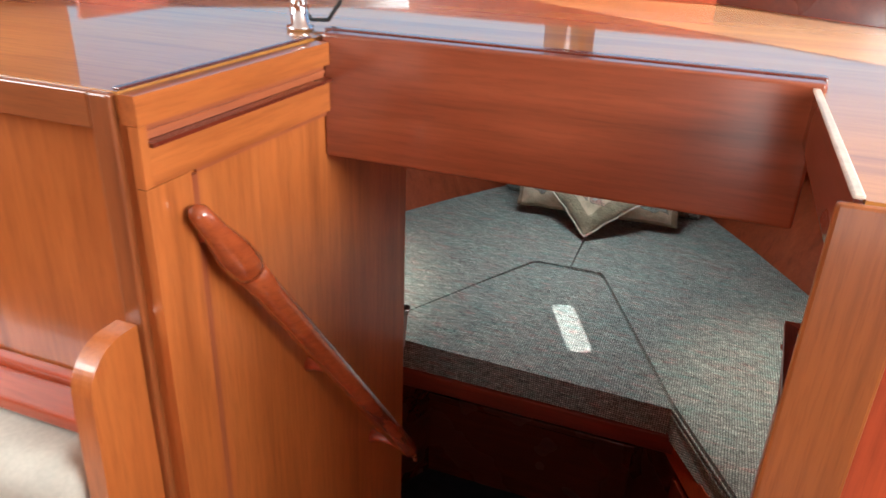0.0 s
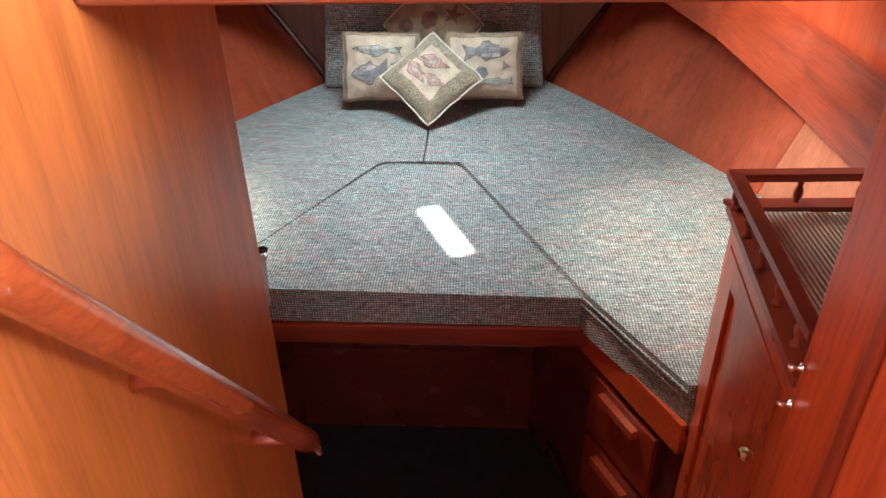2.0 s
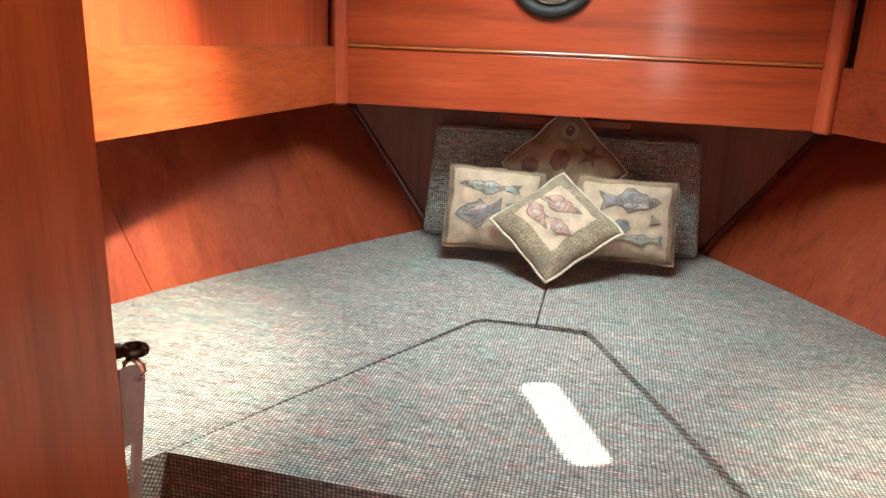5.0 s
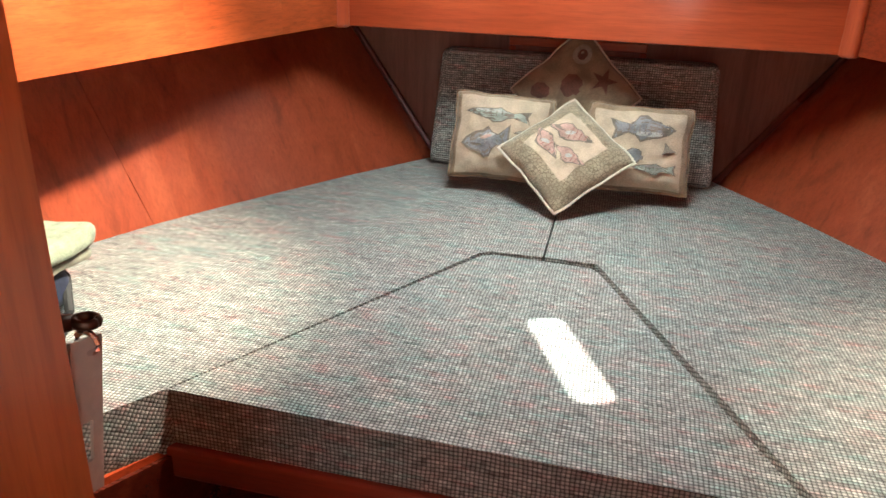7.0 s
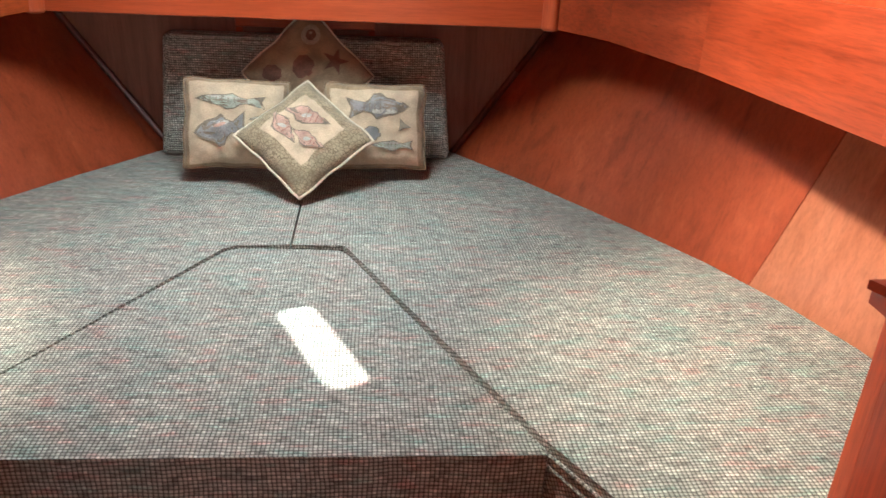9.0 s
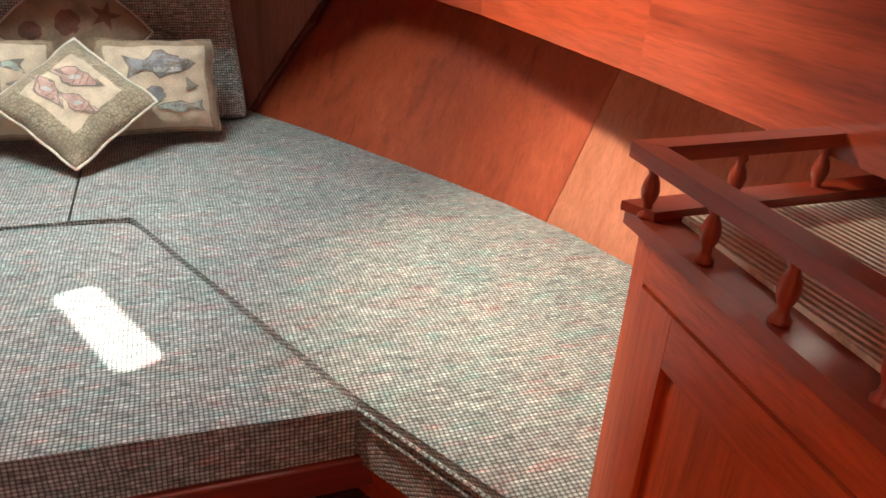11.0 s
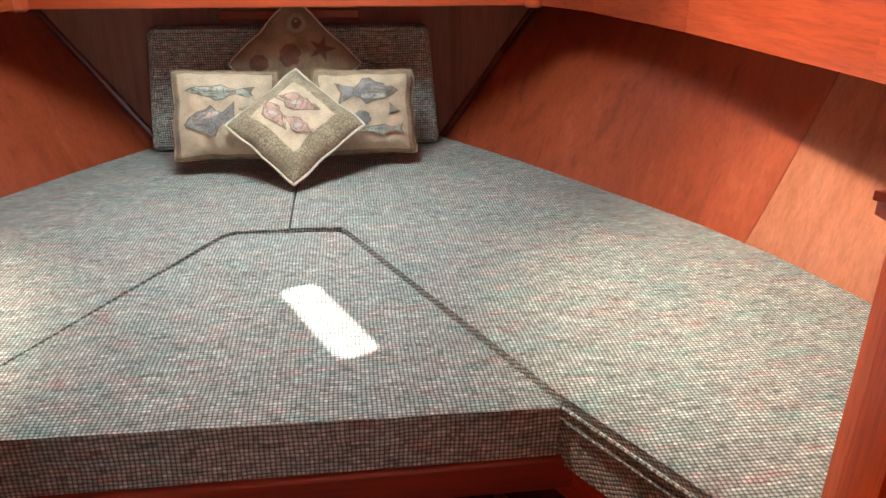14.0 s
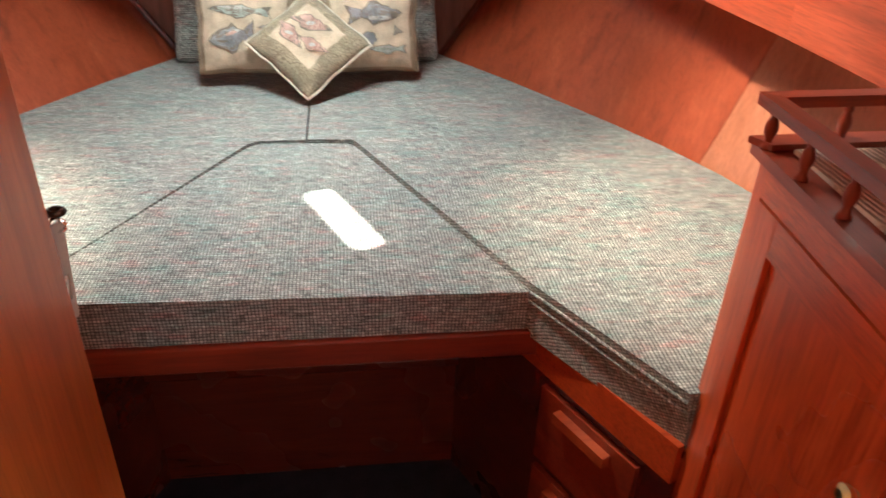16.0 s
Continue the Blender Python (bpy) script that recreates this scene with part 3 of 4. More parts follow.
part("stile", face(0.826, 0.882, 0.121, 1.117, 0.014, 0.0088, 0.004), cab_z, door)
part("stile", face(0.503, 0.56, 0.121, 1.117, 0.014, 0.0088, 0.004), cab_z, door)
part("rail", face(0.561, 0.825, 1.062, 1.117, 0.014, 0.0088, 0.004), cab_y, door)
part("rail", face(0.561, 0.825, 0.121, 0.18, 0.014, 0.0088, 0.004), cab_y, door)
part("knob", moved(turned([(0.0, 0), (0.006, 0.001), (0.005, 0.012), (0.011, 0.018), (0.012, 0.024), (0.007, 0.03), (0, 0.031)]),
                   Matrix.Translation((0.638, 0.53, 0.955)) @ Matrix.Rotation(radians(-90), 4, 'Y')), brass, door, "small brass knob")
part("top", prism([tuple(CA + Vector((-0.012, 0.012))), tuple(CB + Vector((-0.012, 0))), (1.27, 0.447), (1.235, 0.925)], TOP, TOP + 0.016, 0.006, 3), deep_y, cab)
part("top_mat", prism([(0.688, 0.878), (0.652, 0.46), (1.25, 0.46), (1.22, 0.878)], TOP + 0.0165, TOP + 0.022, 0.002), rib_mat(), cab, "beige ribbed mat")
RZ = 1.243
part("rail_side", prism([(0.640, 0.912), (0.613, 0.45), (0.634, 0.45), (0.663, 0.889)], RZ, RZ + 0.015, 0.006, 3), deep_y, cab)
part("rail_forward", prism([(0.6405, 0.9125), (0.6635, 0.8895), (1.2, 0.910), (1.2, 0.936)], RZ, RZ + 0.015, 0.005, 3), deep_x, cab)
part("lower_rail", prism([(0.645, 0.918), (0.66, 0.884), (1.215, 0.902), (1.215, 0.938)], TOP + 0.0165, TOP + 0.026, 0.003), deep_x, cab)
SPIN = [(0.0085, 0), (0.0085, 0.004), (0.0055, 0.008), (0.0048, 0.014), (0.0075, 0.021), (0.0088, 0.028), (0.0075, 0.036), (0.0042, 0.044), (0.0066, 0.049), (0.005, 0.052), (0.0075, 0.0575)]
mesh_src = None
for px_, py_ in [(0.660 - 0.0062 * k, 0.897 - 0.096 * k) for k in range(5)] + [(0.77 + 0.11 * k, 0.909 + 0.003 * k) for k in range(4)]:
    if mesh_src is None:
        s0 = part("spindle", turned(SPIN), deep_z, cab, smooth=True)
        mesh_src = s0.data
    else:
        s0 = new("spindle", mesh_src)
        s0.parent = cab
    s0.location = (px_, py_, TOP + 0.0155)

# ---- side and bow lockers ----
def fascia_line(side):
    return [(0.885, 0.447), (0.885, 1.27), (0.86, 1.82), (0.80, 2.25), (0.71, 2.475)] if side > 0 else [(-0.83, 0.6), (-0.80, 1.30), (-0.765, 1.75), (-0.735, 2.15), (-0.70, 2.475)]


BOW_F = 2.48
LOW, MID = 1.234, 1.40
for side, word in ((1, "starboard"), (-1, "port")):
    lk = thing("side_locker", "mahogany side locker with a broad front board under the deck", "locker", "cabin lockers")
    pts = fascia_line(side)
    hull_pts = [(side * (hull_x(y, LOW) - 0.003), y) for y in (2.5, 2.25, 2.05, 1.7, 1.4, pts[0][1])]
    pl = [(x + side * 0.005, y) for x, y in pts] + hull_pts
    part("bottom", prism(pl if side > 0 else pl[::-1], LOW, LOW + 0.014, 0), red_y, lk)
    for p, q in zip(pts, pts[1:]):
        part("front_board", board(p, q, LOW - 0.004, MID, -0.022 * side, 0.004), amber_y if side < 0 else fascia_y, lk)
        o = Vector((side * 0.035, 0))
        part("back_panel", board(tuple(Vector(p) + o), tuple(Vector(q) + o), MID - 0.02, CEIL, -0.012 * side, 0), red_z, lk)
bl = thing("bow_locker", "mahogany bow locker front with a moulded ledge", "locker", "cabin lockers")
part("front_board", box((-0.68, BOW_F, LOW - 0.006), (0.68, BOW_F + 0.022, MID - 0.002), 0.004), red_x, bl)
part("ledge", box((-0.68, BOW_F - 0.006, MID - 0.001), (0.68, BOW_F + 0.024, MID + 0.008), 0.003), orange_x, bl)
part("upper_panel", box((-0.68, BOW_F + 0.012, MID + 0.009), (0.68, BOW_F + 0.03, CEIL - 0.001), 0.002), red_x, bl)
part("bottom", prism([(-0.70, BOW_F + 0.023), (0.70, BOW_F + 0.023), (0.80, 2.86), (-0.80, 2.86)], LOW, LOW + 0.014, 0), red_x, bl)
for side in (1, -1):
    part("corner_post", moved(box((-0.024, -0.02, LOW - 0.012), (0.024, 0.02, CEIL - 0.001), 0.012, 3), Matrix.Translation((side * 0.70, BOW_F - 0.002, 0)) @ Matrix.Rotation(side * radians(-40), 4, 'Z')), red_z, bl)

# trim where the hull lining meets the bow
for side, word in ((1, "starboard"), (-1, "port")):
    tr = part("trim_bow_" + word, sweep([(side * (hull_x(bow_y, z) - 0.008), bow_y - 0.008, z) for z in (0.70, 0.85, 1.0, 1.12, 1.232)], 0.012, 8), dark_z)
    tagged(tr, "dark mahogany trim strip along the bow bulkhead", "trim", kind="structure")

# framed access panel behind the pillows
acc = thing("access_panel", "small framed wooden access panel on the bow bulkhead", "panel")
part("frame", box((-0.245, bow_y - 0.014, 1.160), (0.205, bow_y - 0.001, 1.188), 0.004), red_x, acc)
part("frame", box((-0.245, bow_y - 0.012, 0.90), (-0.222, bow_y - 0.001, 1.159), 0.004), red_z, acc)
part("frame", box((0.182, bow_y - 0.012, 0.90), (0.205, bow_y - 0.001, 1.159), 0.004), red_z, acc)
part("panel", box((-0.221, bow_y - 0.008, 0.90), (0.181, bow_y - 0.001, 1.159), 0.001), bow_wood, acc)

# round port in the bow locker
port = thing("porthole", "round porthole in a thick blackened ring", "porthole")


def ring(r0, r1, depth, sides=40):
    prof = [(r0, 0), (r0, depth * 0.7), (r0 + (r1 - r0) * 0.3, depth), (r1 - (r1 - r0) * 0.25, depth), (r1, depth * 0.6), (r1, 0)]
    bm = bmesh.new()
    loops = [[bm.verts.new((r * math.cos(k * 2 * math.pi / sides), -d, r * math.sin(k * 2 * math.pi / sides))) for k in range(sides)] for r, d in prof]
    for a, b in zip(loops, loops[1:]):
        for k in range(sides):
            bm.faces.new((a[k], a[(k + 1) % sides], b[(k + 1) % sides], b[k]))
    return bm


at_port = Matrix.Translation((-0.065, BOW_F + 0.011, 1.634))
part("ring", moved(ring(0.100, 0.134, 0.022), at_port), black_rubber, port, "blackened metal ring", True)
part("inner_ring", moved(ring(0.088, 0.099, 0.014), at_port), bronze, port, "", True)
part("glass", moved(turned([(0.0985, 0), (0.0985, 0.004)], 36), at_port @ Matrix.Rotation(radians(90), 4, 'X')), plain("dusky_glass", (0.10, 0.08, 0.06), 0.08, coat=0.6), port)


# ---- pillows ----
def pillow_point(u, v, w, h, d, front, seed):
    """A point of a stuffed pillow; u, v from -1 to 1."""
    x = u * w / 2 * (1 - 0.06 * (1 - v * v) * abs(u))
    y = v * h / 2 * (1 - 0.06 * (1 - u * u) * abs(v))
    c = 1 - 0.035 * (abs(u) * abs(v)) ** 5
    x, y = x * c, y * c
    k = max(0.0, (1 - abs(u) ** 2.6)) ** 0.62 * max(0.0, (1 - abs(v) ** 2.6)) ** 0.62
    k *= 1 + 0.16 * noise.noise(Vector((u * 1.7 + seed, v * 1.7, seed * 3)))
    wr = 0.005 * noise.noise(Vector((u * 6 + seed, v * 6, 5 + seed))) * min(1, 3 * (1 - max(abs(u), abs(v))))
    wr += 0.010 * abs(u * v) ** 2 * noise.noise(Vector((u * 9 + v * 7, v * 9 - u * 7, 2 + seed))) * min(1, 5 * (1 - max(abs(u), abs(v))))
    x += 0.006 * noise.noise(Vector((v * 2.2, seed, u)))
    y += 0.006 * noise.noise(Vector((u * 2.2, seed * 2, v)))
    return Vector((x, y, (d / 2 * k + wr) * (1 if front else -1)))


def pillow_mesh(w, h, d, seed, band):
    bm = bmesh.new()
    n = 34
    sides = []
    for front in (True, False):
        g = [[bm.verts.new(pillow_point(-1 + 2 * i / n, -1 + 2 * j / n, w, h, d, front, seed)) for j in range(n + 1)] for i in range(n + 1)]
        for i in range(n):
            for j in range(n):
                q = (g[i][j], g[i + 1][j], g[i + 1][j + 1], g[i][j + 1])
                f = bm.faces.new(q if front else q[::-1])
                u, v = abs(-1 + 2 * (i + 0.5) / n), abs(-1 + 2 * (j + 0.5) / n)
                f.material_index = 1 if (not front or band(-1 + 2 * (i + 0.5) / n, -1 + 2 * (j + 0.5) / n)) else 0
    bmesh.ops.remove_doubles(bm, verts=bm.verts, dist=0.0004)
    return bm


def motif(outline, w, h, d, seed, lift):
    """A printed figure that follows the pillow's front: outline in u, v."""
    bm = bmesh.new()
    cu, cv = sum(p[0] for p in outline) / len(outline), sum(p[1] for p in outline) / len(outline)
    rings = []
    for s in (1.0, 0.7, 0.4):
        rings.append([bm.verts.new(pillow_point(cu + (u - cu) * s, cv + (v - cv) * s, w, h, d, True, seed) + Vector((0, 0, lift))) for u, v in outline])
    mid = bm.verts.new(pillow_point(cu, cv, w, h, d, True, seed) + Vector((0, 0, lift)))
    n = len(outline)
    for a, b in zip(rings, rings[1:]):
        for k in range(n):
            bm.faces.new((a[k], a[(k + 1) % n], b[(k + 1) % n], b[k]))
    for k in range(n):
        bm.faces.new((rings[-1][k], rings[-1][(k + 1) % n], mid))
    return bm


def place(pts, cx, cy, size, turn):
    c, s = math.cos(radians(turn)), math.sin(radians(turn))
    return [(cx + (x * c - y * s) * size, cy + (x * s + y * c) * size) for x, y in pts]


def oval(a, b, n=18):
    return [(a * math.cos(2 * math.pi * k / n), b * math.sin(2 * math.pi * k / n)) for k in range(n)]


def fish(slim):
    """A fish's outline, head towards +x."""
    up = [(1.0, 0.02), (0.8, 0.14), (0.45, 0.26), (0.25, 0.30), (0.1, 0.46), (-0.15, 0.42), (-0.3, 0.24), (-0.62, 0.09), (-0.82, 0.18), (-1.05, 0.36)]
    down = [(-0.95, 0.0), (-1.05, -0.34), (-0.82, -0.16), (-0.62, -0.09), (-0.3, -0.2), (-0.12, -0.36), (0.1, -0.28), (0.45, -0.24), (0.8, -0.12)]
    return [(x, y * slim) for x, y in up + down]


def whelk():
    return [(1.0, 0.0), (0.7, 0.16), (0.55, 0.14), (0.35, 0.30), (0.15, 0.30), (-0.1, 0.42), (-0.4, 0.36), (-0.7, 0.22), (-1.0, 0.24), (-0.9, 0.08), (-0.5, -0.1), (-0.3, -0.36), (0.0, -0.4), (0.3, -0.3), (0.5, -0.2), (0.75, -0.12)]


def scallop():
    pts = [(-0.22, -0.8), (0.22, -0.8), (0.26, -0.6)]
    for k in range(13):
        a = radians(-35 + k * 250 / 12)
        r = 0.86 + 0.07 * (k % 2)
        pts.append((r * math.cos(a), r * math.sin(a)))
    return pts + [(-0.26, -0.6)]


def star(n=5):
    return [((1.0 if k % 2 == 0 else 0.38) * math.sin(math.pi * k / n), (1.0 if k % 2 == 0 else 0.38) * math.cos(math.pi * k / n)) for k in range(2 * n)]


def weave(name, c, vary=0.18, second=None):
    """Tapestry cloth: fine warp and weft, faded patches."""
    m, t, b = nodes_of(name, 0.92)
    b.inputs["Sheen Weight"].default_value = 0.2
    co = t.nodes.new("ShaderNodeTexCoord").outputs["Object"]
    sep = t.nodes.new("ShaderNodeSeparateXYZ")
    t.links.new(co, sep.inputs[0])
    wx = math_node(t, 'SINE', math_node(t, 'MULTIPLY', sep.outputs[0], 2 * math.pi / 0.0028))
    wy = math_node(t, 'SINE', math_node(t, 'MULTIPLY', sep.outputs[1], 2 * math.pi / 0.0028))
    h = math_node(t, 'MULTIPLY', wx, wy)
    n1 = nd(t, "ShaderNodeTexNoise", Scale=22.0, Detail=4.0)
    n2 = nd(t, "ShaderNodeTexNoise", Scale=260.0, Detail=2.0)
    for n in (n1, n2):
        t.links.new(co, n.inputs["Vector"])
    lo, hi = tuple(x * (1 - vary) for x in c), tuple(min(1, x * (1 + vary)) for x in c)
    col = ramp(t, mix(t, 0.35, n1.outputs[0], n2.outputs[0]), [(0.35, lo), (0.65, hi)])
    if second:
        k = nd(t, "ShaderNodeTexVoronoi", Scale=95.0)
        k.feature = 'DISTANCE_TO_EDGE'
        t.links.new(co, k.inputs["Vector"])
        col = mix(t, ramp(t, k.outputs["Distance"], [(0.03, (1, 1, 1)), (0.12, (0, 0, 0))]), col, second)
    col = mix(t, 0.25, col, ramp(t, math_node(t, 'MULTIPLY_ADD', h, 0.5, 0.5), [(0.2, (0.6, 0.6, 0.6)), (0.7, (1.1, 1.1, 1.1))]), 'MULTIPLY')
    t.links.new(col, b.inputs["Base Color"])
    bump(t, b, h, 0.35, 0.0008)
    return m


cream = weave("cream_tapestry", (0.53, 0.415, 0.295))
brown_band = weave("brown_tapestry_band", (0.29, 0.205, 0.125), 0.35)
lattice = weave("sage_lattice_band", (0.35, 0.285, 0.19), 0.3, (0.21, 0.165, 0.105))
drab = weave("dusky_brown_tapestry", (0.25, 0.175, 0.11), 0.25)
blue = weave("faded_blue_print", (0.235, 0.232, 0.235), 0.35)
ink = weave("dark_ink_print", (0.20, 0.165, 0.13), 0.3)
belly = weave("pale_belly_print", (0.44, 0.42, 0.38), 0.25)
teal = weave("pale_teal_print", (0.31, 0.34, 0.29), 0.3)
grey_print = weave("grey_brown_print", (0.32, 0.28, 0.22), 0.3)
pink = weave("shell_pink_print", (0.46, 0.29, 0.235), 0.3)
deep_pink = weave("brick_pink_print", (0.34, 0.17, 0.13), 0.3)
rust = weave("rust_print", (0.15, 0.065, 0.045), 0.3)
cord = weave("pale_cord", (0.66, 0.59, 0.46))


def pillow(label, centre, right, up, w, h, d, seed, mats, band, prints, edging, thick):
    r, u = Vector(right).normalized(), Vector(up).normalized()
    n = r.cross(u).normalized()
    u = n.cross(r)
    m = Matrix(((r.x, u.x, n.x, centre[0]), (r.y, u.y, n.y, centre[1]), (r.z, u.z, n.z, centre[2]), (0, 0, 0, 1)))
    e = thing("pillow", label, "pillow", "tapestry pillows")
    e.matrix_world = m
    part("cover", pillow_mesh(w, h, d, seed, band), mats, e, smooth=True)
    edge = [(-1 + 2 * k / 16, -1) for k in range(16)] + [(1, -1 + 2 * k / 16) for k in range(16)] + [(1 - 2 * k / 16, 1) for k in range(16)] + [(-1, 1 - 2 * k / 16) for k in range(17)]
    part("piping", sweep([pillow_point(a, b, w, h, d, True, seed) * 1.004 for a, b in edge], thick, 8), edging, e, smooth=True)
    for k, (outline, mat) in enumerate(prints):
        part("printed_figure", motif(outline, w, h, d, seed, 0.0024 + 0.0002 * k), mat, e)
    return e


def inked(kind, cx, cy, size, turn, mat, rim=0.9):
    """A figure with a dark outline round its coloured body."""
    n = len(kind)
    mx, my = sum(p[0] for p in kind) / n, sum(p[1] for p in kind) / n
    inner_ = [(mx + (x - mx) * rim, my + (y - my) * (rim - 0.06)) for x, y in kind]
    return [(place(kind, cx, cy, size, turn), ink), (place(inner_, cx, cy, size, turn), mat)]


def swimmer(slim, cx, cy, size, turn, mat, scales=5):
    """An inked fish with a pale belly, an eye, a gill line and scale bars."""
    out = inked(fish(slim), cx, cy, size, turn, mat)
    def rel(x, y):
        c, s_ = math.cos(radians(turn)), math.sin(radians(turn))
        return cx + (x * c - y * s_) * size, cy + (x * s_ + y * c) * size
    out.append((place(oval(0.52, 0.07 * slim), *rel(0.12, -0.13 * slim), size, turn), belly))
    out.append((place(oval(0.045, 0.045, 8), *rel(0.74, 0.05 * slim), size, turn), ink))
    out += [(q, ink) for q in stripes(cx, cy, size, turn, [(0.52, 0.15 * slim, 0.012)] + [(0.34 - 0.17 * k, 0.12 * slim, 0.014) for k in range(scales)])]
    return out


def shell(cx, cy, size, turn, whorls=4):
    out = inked(whelk(), cx, cy, size, turn, pink, 0.92)
    out += [(q, deep_pink) for q in stripes(cx, cy, size, turn, [(0.62 - 0.2 * k, 0.10 + 0.06 * k, 0.022) for k in range(whorls)])]
    return out + [(place(oval(0.26, 0.12), cx, cy, size * 0.8, turn + 25), belly)]


def stripes(cx, cy, size, turn, spans):
    """Short bars across a figure: its ribs or scales."""
    out = []
    for x, half, wide in spans:
        out.append(place([(x - wide, -half), (x + wide, -half), (x + wide * 1.3, half), (x - wide * 0.7, half)], cx, cy, size, turn))
    return out


pillow("cream tapestry pillow printed with a trout and a blue fish", (-0.200, 2.510, 0.926), (1, 0.10, -0.03), (0, 0.42, 0.91), 0.308, 0.268, 0.13, 1.3,
       [cream, brown_band], lambda u, v: v > 0.86 or u < -0.86 or v < -0.93 or u > 0.86,
       swimmer(0.72, -0.12, 0.42, 0.64, 176, teal, 6) + swimmer(1.9, -0.30, -0.20, 0.48, 188, blue, 3)
       + [(place(oval(0.2, 0.07), -0.30, -0.12, 0.6, 20), pink)] + swimmer(0.8, 0.42, 0.02, 0.2, 190, grey_print, 0), brown_band, 0.003)
pillow("cream tapestry pillow printed with a grey perch and small fish", (0.206, 2.528, 0.922), (1, 0.08, -0.02), (0, 0.40, 0.91), 0.310, 0.262, 0.13, 4.1,
       [cream, brown_band], lambda u, v: v > 0.84 or u > 0.84 or v < -0.93 or u < -0.86,
       swimmer(1.3, 0.05, 0.36, 0.60, 2, blue, 6) + inked(scallop(), -0.10, -0.26, 0.20, 80, blue) + inked(star(3), 0.52, -0.04, 0.17, 20, grey_print)
       + swimmer(0.8, 0.28, -0.50, 0.42, 184, teal, 4), brown_band, 0.003)
pillow("dusky brown tapestry pillow with rust coloured shells, standing on a corner", (0.002, 2.655, 1.047), (1, 0.12, 0.98), (-1, 0.12, 0.98), 0.295, 0.295, 0.085, 7.7,
       [drab, drab], lambda u, v: False,
       [(place(scallop(), 0.05, 0.18, 0.27, 0), rust), (place(scallop(), -0.52, 0.52, 0.22, -45), rust), (place(star(5), 0.62, -0.18, 0.30, 10), rust), (place(oval(1, 0.9), 0.62, 0.55, 0.22, 0), grey_print), (place(oval(1, 0.9), 0.62, 0.55, 0.12, 0), rust)], cord, 0.003)
pillow("square tapestry pillow with pink seashells, a sage border, standing cornerwise", (0.003, 2.400, 0.917), (1, 0.70, 0.65), (-1, 0.77, 0.70), 0.284, 0.284, 0.125, 2.9,
       [cream, lattice], lambda u, v: max(abs(u), abs(v)) > 0.60,
       shell(0.20, 0.10, 0.52, -62, 4) + shell(-0.29, 0.26, 0.46, -100, 4) + shell(-0.14, -0.32, 0.38, -70, 3), cord, 0.0042)

# bolster against the bow
bol = thing("bolster", "long grey tweed back cushion leaning on the bow bulkhead", "cushion")
bb = bmesh.new()
bmesh.ops.create_cube(bb, size=1)
for v in bb.verts:
    top = v.co.z > 0
    half = 0.435 if top else 0.468
    v.co = (-0.012 + v.co.x * 2 * half, (2.775 if top else 2.755) + v.co.y * 0.095, 1.150 if top else 0.766)
soften(bb, 0.022, 4)
part("cover", bb, fabric, bol, smooth=False)
part("welt", sweep([(-0.42, 2.729, 1.140), (0.40, 2.729, 1.140)], 0.004, 6), fabric, bol)
part("welt", sweep([(-0.46, 2.712, 0.780), (0.435, 2.712, 0.780)], 0.004, 6), fabric, bol)

# ---- companionway things ----
rail_wood = wood("glossy_rail_wood", 1, (0.22, 0.045, 0.014), (0.32, 0.07, 0.02), (0.40, 0.10, 0.03), rough=0.22, coat=1.0, coat_rough=0.05)
rail = thing("handrail", "varnished mahogany handrail sloping down the companionway wall", "handrail")
A, B = Vector((-0.098, -0.028, 1.728)), Vector((-0.042, 0.475, 1.012))
ax = (B - A).normalized()


def along(s, off=(0, 0, 0)):
    return A + (B - A) * s + Vector(off)


part("bar", sweep([along(s) for s in (0.13, 0.2, 0.4, 0.6, 0.8, 0.96, 0.99, 1.0)], [0.022, 0.021, 0.0205, 0.0205, 0.020, 0.0195, 0.015, 0.008], 16, 0.9), rail_wood, rail, smooth=True)
part("grip_end", sweep([along(s) for s in (0.0, 0.008, 0.05, 0.10, 0.135, 0.15)], [0.007, 0.013, 0.0165, 0.0245, 0.0255, 0.0215], 16, 0.92), rail_wood, rail, smooth=True)
for s in (0.06, 0.50, 0.93):
    p = along(s)
    part("standoff", sweep([(lx(p.y) + 0.0005, p.y, p.z - 0.004), (lx(p.y) + 0.012, p.y, p.z - 0.003), (p.x - 0.004, p.y, p.z)], [0.014, 0.009, 0.011], 12), red_y, rail, smooth=True)
p = along(0.985)
part("end_screw", sweep([(p.x + 0.008, p.y + 0.006, p.z - 0.018), (p.x + 0.010, p.y + 0.008, p.z - 0.030)], [0.006, 0.0045], 10), chrome, rail, "small chrome stud")

lat = thing("door_latch", "worn bronze latch with a pale slotted hasp on the wall's edge", "latch")
ly, lz = 0.590, 1.274
part("bolt", sweep([(-0.128, ly - 0.004, lz), (-0.121, ly + 0.006, lz), (-0.117, ly + 0.009, lz)], [0.005, 0.0055, 0.005], 12, 0.8), bronze, lat, smooth=True)
part("eye", sweep([(-0.1115 + 0.0058 * math.cos(k * math.pi / 10), ly + 0.012 + 0.0050 * math.sin(k * math.pi / 10), lz) for k in range(21)], 0.0022, 8, 1.3), bronze, lat, "blackened oval eye", True)
part("bracket", box((-0.138, ly - 0.001, lz - 0.036), (-0.122, ly + 0.004, lz - 0.006), 0.002), chrome, lat)
hs = wall_with_holes(1, 0, 0.0022, -0.010, 0.010, -0.084, 0.0, [(-0.0035, 0.0035, -0.066, -0.044)])
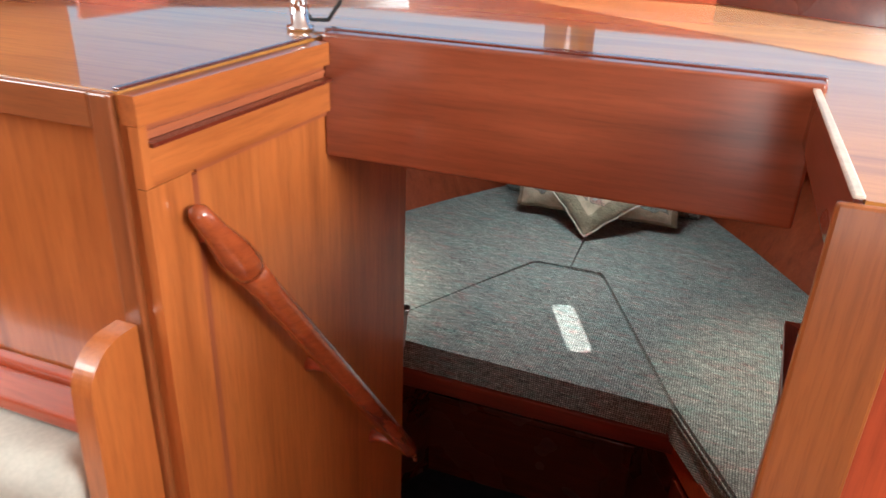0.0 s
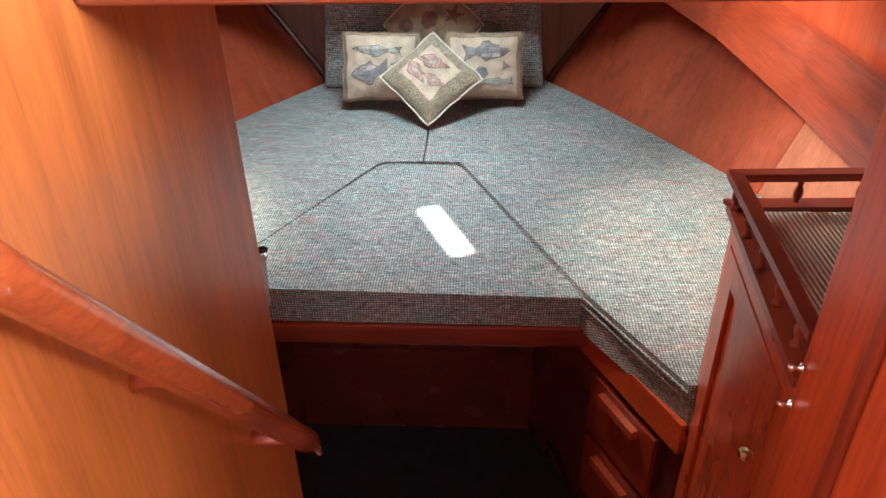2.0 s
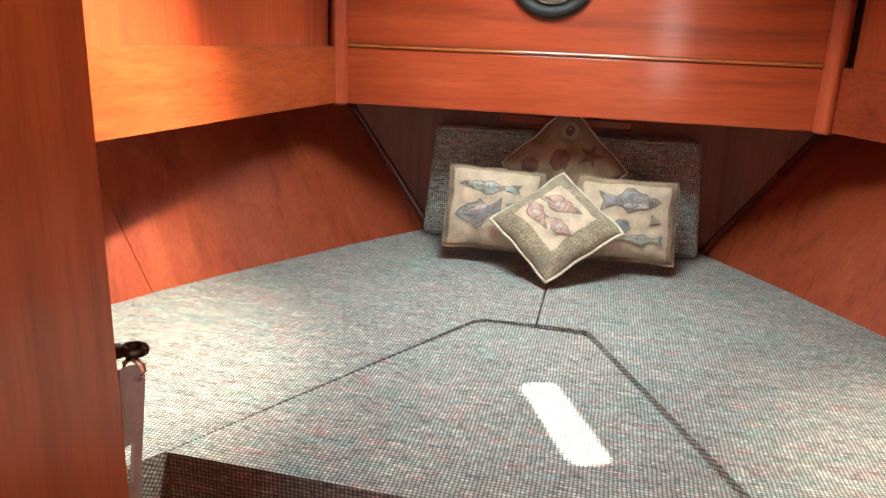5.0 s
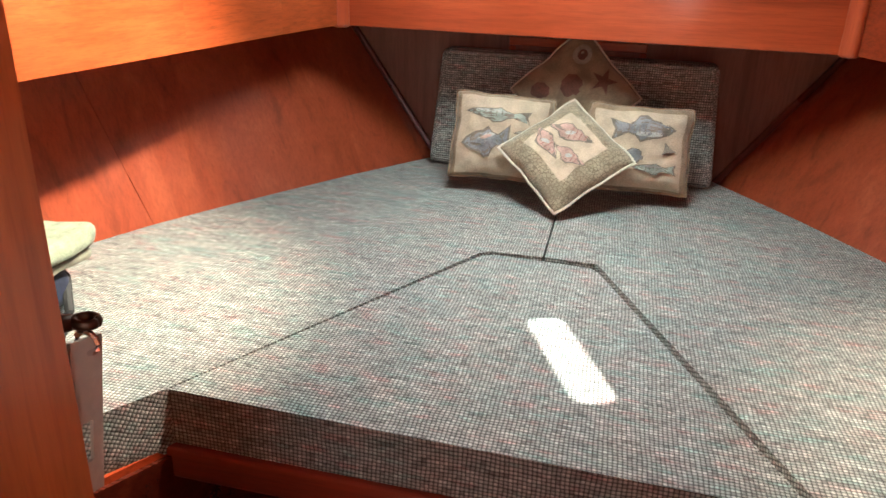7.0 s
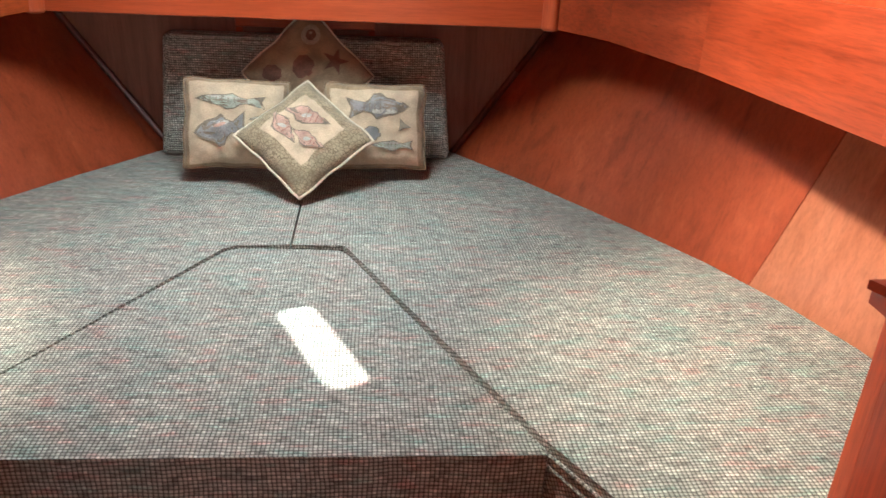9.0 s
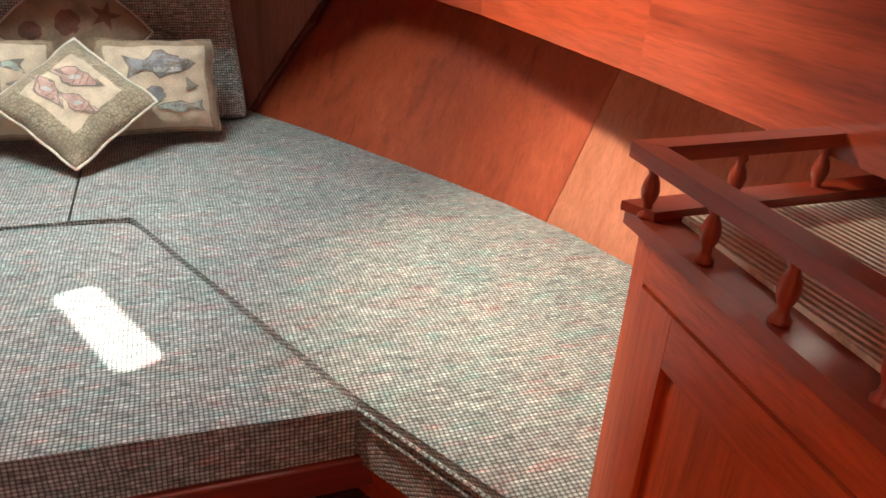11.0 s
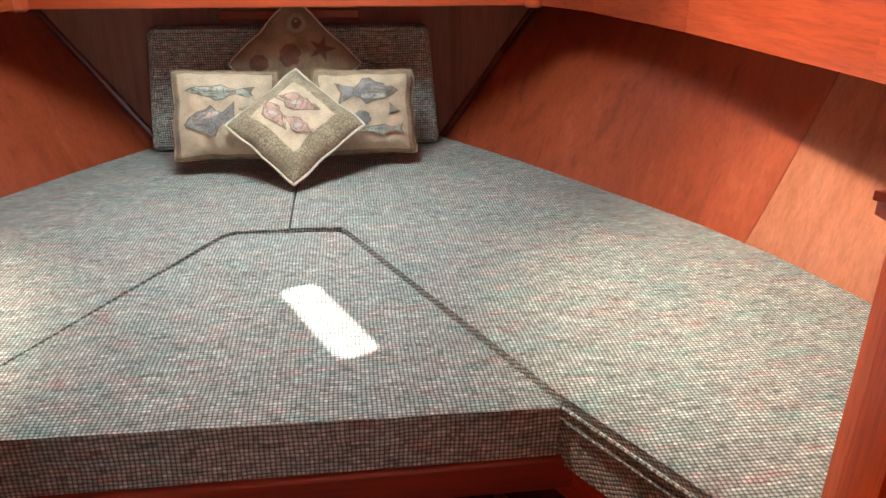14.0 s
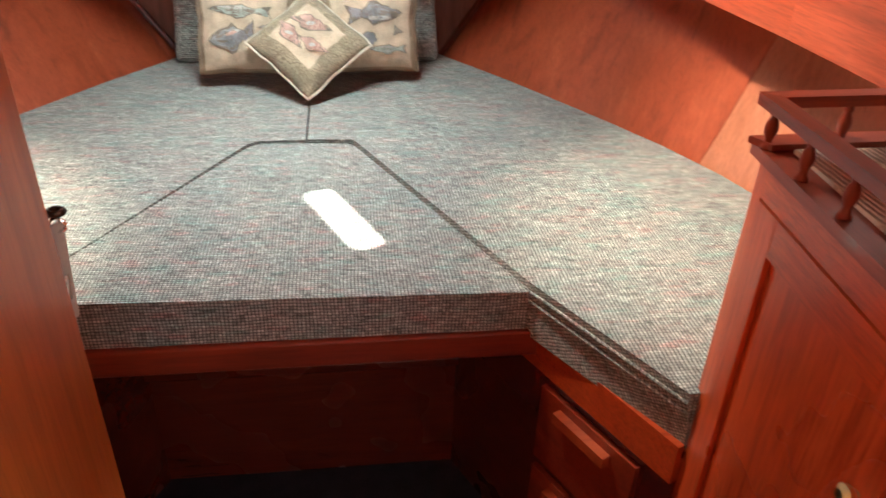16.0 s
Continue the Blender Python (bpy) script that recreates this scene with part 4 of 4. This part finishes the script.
part("hasp", moved(hs, Matrix.Translation((-0.113, ly + 0.012, lz - 0.010)) @ Matrix.Rotation(radians(-11), 4, 'X') @ Matrix.Rotation(radians(84), 4, 'Z')), tag_mat, lat, "pale metal hasp with a slot")
part("ring", sweep([(-0.113 + 0.006 * math.cos(a * math.pi / 6), ly + 0.012, lz - 0.012 + 0.006 * math.sin(a * math.pi / 6)) for a in range(13)], 0.0016, 6), chrome, lat)

tube = thing("chrome_post", "short polished chrome tube standing on the dash", "post")
part("tube", moved(turned([(0.020, 0), (0.020, 0.006), (0.0135, 0.008), (0.0135, 0.05), (0.0145, 0.052), (0.0145, 0.058), (0.009, 0.06), (0.009, 0.16)], 20), Matrix.Translation((-0.186, 0.352, DASH_T + 0.0005))), chrome, tube, smooth=True)
cable = tagged(part("cable", sweep([(-0.215, 0.40, 2.04), (-0.222, 0.395, 1.96), (-0.216, 0.39, 1.91), (-0.19, 0.392, 1.872), (-0.165, 0.40, 1.873), (-0.145, 0.40, 1.90), (-0.135, 0.40, 1.96), (-0.13, 0.40, 2.06)], 0.0035, 8), black_rubber, smooth=True), "black cable looped behind the chrome post", "cable")

# settee under the port dash
seat = thing("settee", "built-in settee with a rounded mahogany arm and cream cushion", "settee")
arm = [(-0.0855, 0.6), (-0.0855, 1.600)] + [(-0.108 - 0.055 * math.sin(radians(a)), 1.545 + 0.055 * math.cos(radians(a))) for a in range(0, 91, 6)] + [(-0.170, 1.30), (-0.175, 0.6)]
am = bmesh.new()
lo = [am.verts.new((-0.176, y, z)) for y, z in arm]
hi = [am.verts.new((-0.148, y, z)) for y, z in arm]
am.faces.new(lo), am.faces.new(hi[::-1])
for k in range(len(arm)):
    am.faces.new((lo[k], lo[(k + 1) % len(arm)], hi[(k + 1) % len(arm)], hi[k]))
part("arm", soften(am, 0.008, 3), orange_z, seat)
part("ledge", box((-0.75, -0.13, 1.455), (-0.177, -0.079, 1.475), 0.004), red_x, seat)
part("back_cushion", soften(box((-0.75, -0.20, 1.05), (-0.185, -0.08, 1.45), 0), 0.04, 4), cream_cloth, seat, "cream upholstered back cushion", True)
part("seat_cushion", soften(box((-0.75, -0.62, 0.93), (-0.185, -0.205, 1.05), 0), 0.04, 4), cream_cloth, seat, "cream upholstered seat cushion", True)
part("base", box((-0.75, -0.60, SALON), (-0.18, -0.205, 0.929), 0.006), orange_x, seat)

# ---- port berth things ----
bag = thing("bag", "small navy cloth bag lying on the port berth", "bag")
part("body", soften(box((-1.10, 1.20, ST + 0.001), (-0.880, 1.46, ST + 0.085), 0), 0.03, 4), plain("navy_nylon", (0.02, 0.026, 0.05), 0.6, vary=0.3), bag, smooth=True)
part("strap", sweep([(-0.93, 1.465, ST + 0.075), (-0.895, 1.45, ST + 0.06), (-0.855, 1.40, ST + 0.012), (-0.82, 1.34, ST + 0.006), (-0.80, 1.30, ST + 0.006)], 0.009, 8, 0.4), black_rubber, bag)
blanket = thing("folded_blanket", "pale green fleece blanket folded on a navy bag", "blanket")
fleece = plain("pale_green_fleece", (0.25, 0.29, 0.20), 1.0, vary=0.3, scale=40, rel=0.3, sheen=0.15)
fleece_in = plain("cream_fleece", (0.27, 0.27, 0.20), 1.0, vary=0.25, scale=40, rel=0.3, sheen=0.15)


def fold(x0, x1, y0, y1, z0, z1, seed):
    bm = box((x0, y0, z0), (x1, y1, z1), 0)
    soften(bm, (z1 - z0) * 0.48, 4)
    bmesh.ops.subdivide_edges(bm, edges=bm.edges[:], cuts=2, use_grid_fill=True)
    for v in bm.verts:
        v.co += Vector((noise.noise(v.co * 14 + Vector((seed, 0, 0))), noise.noise(v.co * 14 + Vector((0, seed, 0))), 0.9 * noise.noise(v.co * 18 + Vector((0, 0, seed))))) * 0.016
    return bm


part("lower_fold", fold(-1.13, -0.858, 1.26, 1.50, ST + 0.087, ST + 0.118, 2), fleece_in, blanket, "cream inner fold", True)
part("upper_fold", fold(-1.13, -0.842, 1.255, 1.505, ST + 0.116, ST + 0.156, 5), fleece, blanket, "", True)

# ---- small fittings ----
for y, z in ((0.462, 1.212), (0.462, 1.150)):
    hk = thing("rail_fitting", "small chrome rail end fitting on the jamb", "fitting", "jamb fittings")
    part("stem", moved(turned([(0.007, 0), (0.007, 0.002), (0.003, 0.004), (0.003, 0.010), (0.006, 0.013), (0.004, 0.017), (0, 0.018)]), Matrix.Translation((0.6105, y - 0.025, z)) @ Matrix.Rotation(radians(-90), 4, 'Y')), chrome, hk, smooth=True)
# brass rims made up to go with the two added berth spots
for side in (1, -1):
    sl = thing("added_spot_rim", "small round brass rim added for an unseen spot over a berth", "lamp", "ceiling lamps")
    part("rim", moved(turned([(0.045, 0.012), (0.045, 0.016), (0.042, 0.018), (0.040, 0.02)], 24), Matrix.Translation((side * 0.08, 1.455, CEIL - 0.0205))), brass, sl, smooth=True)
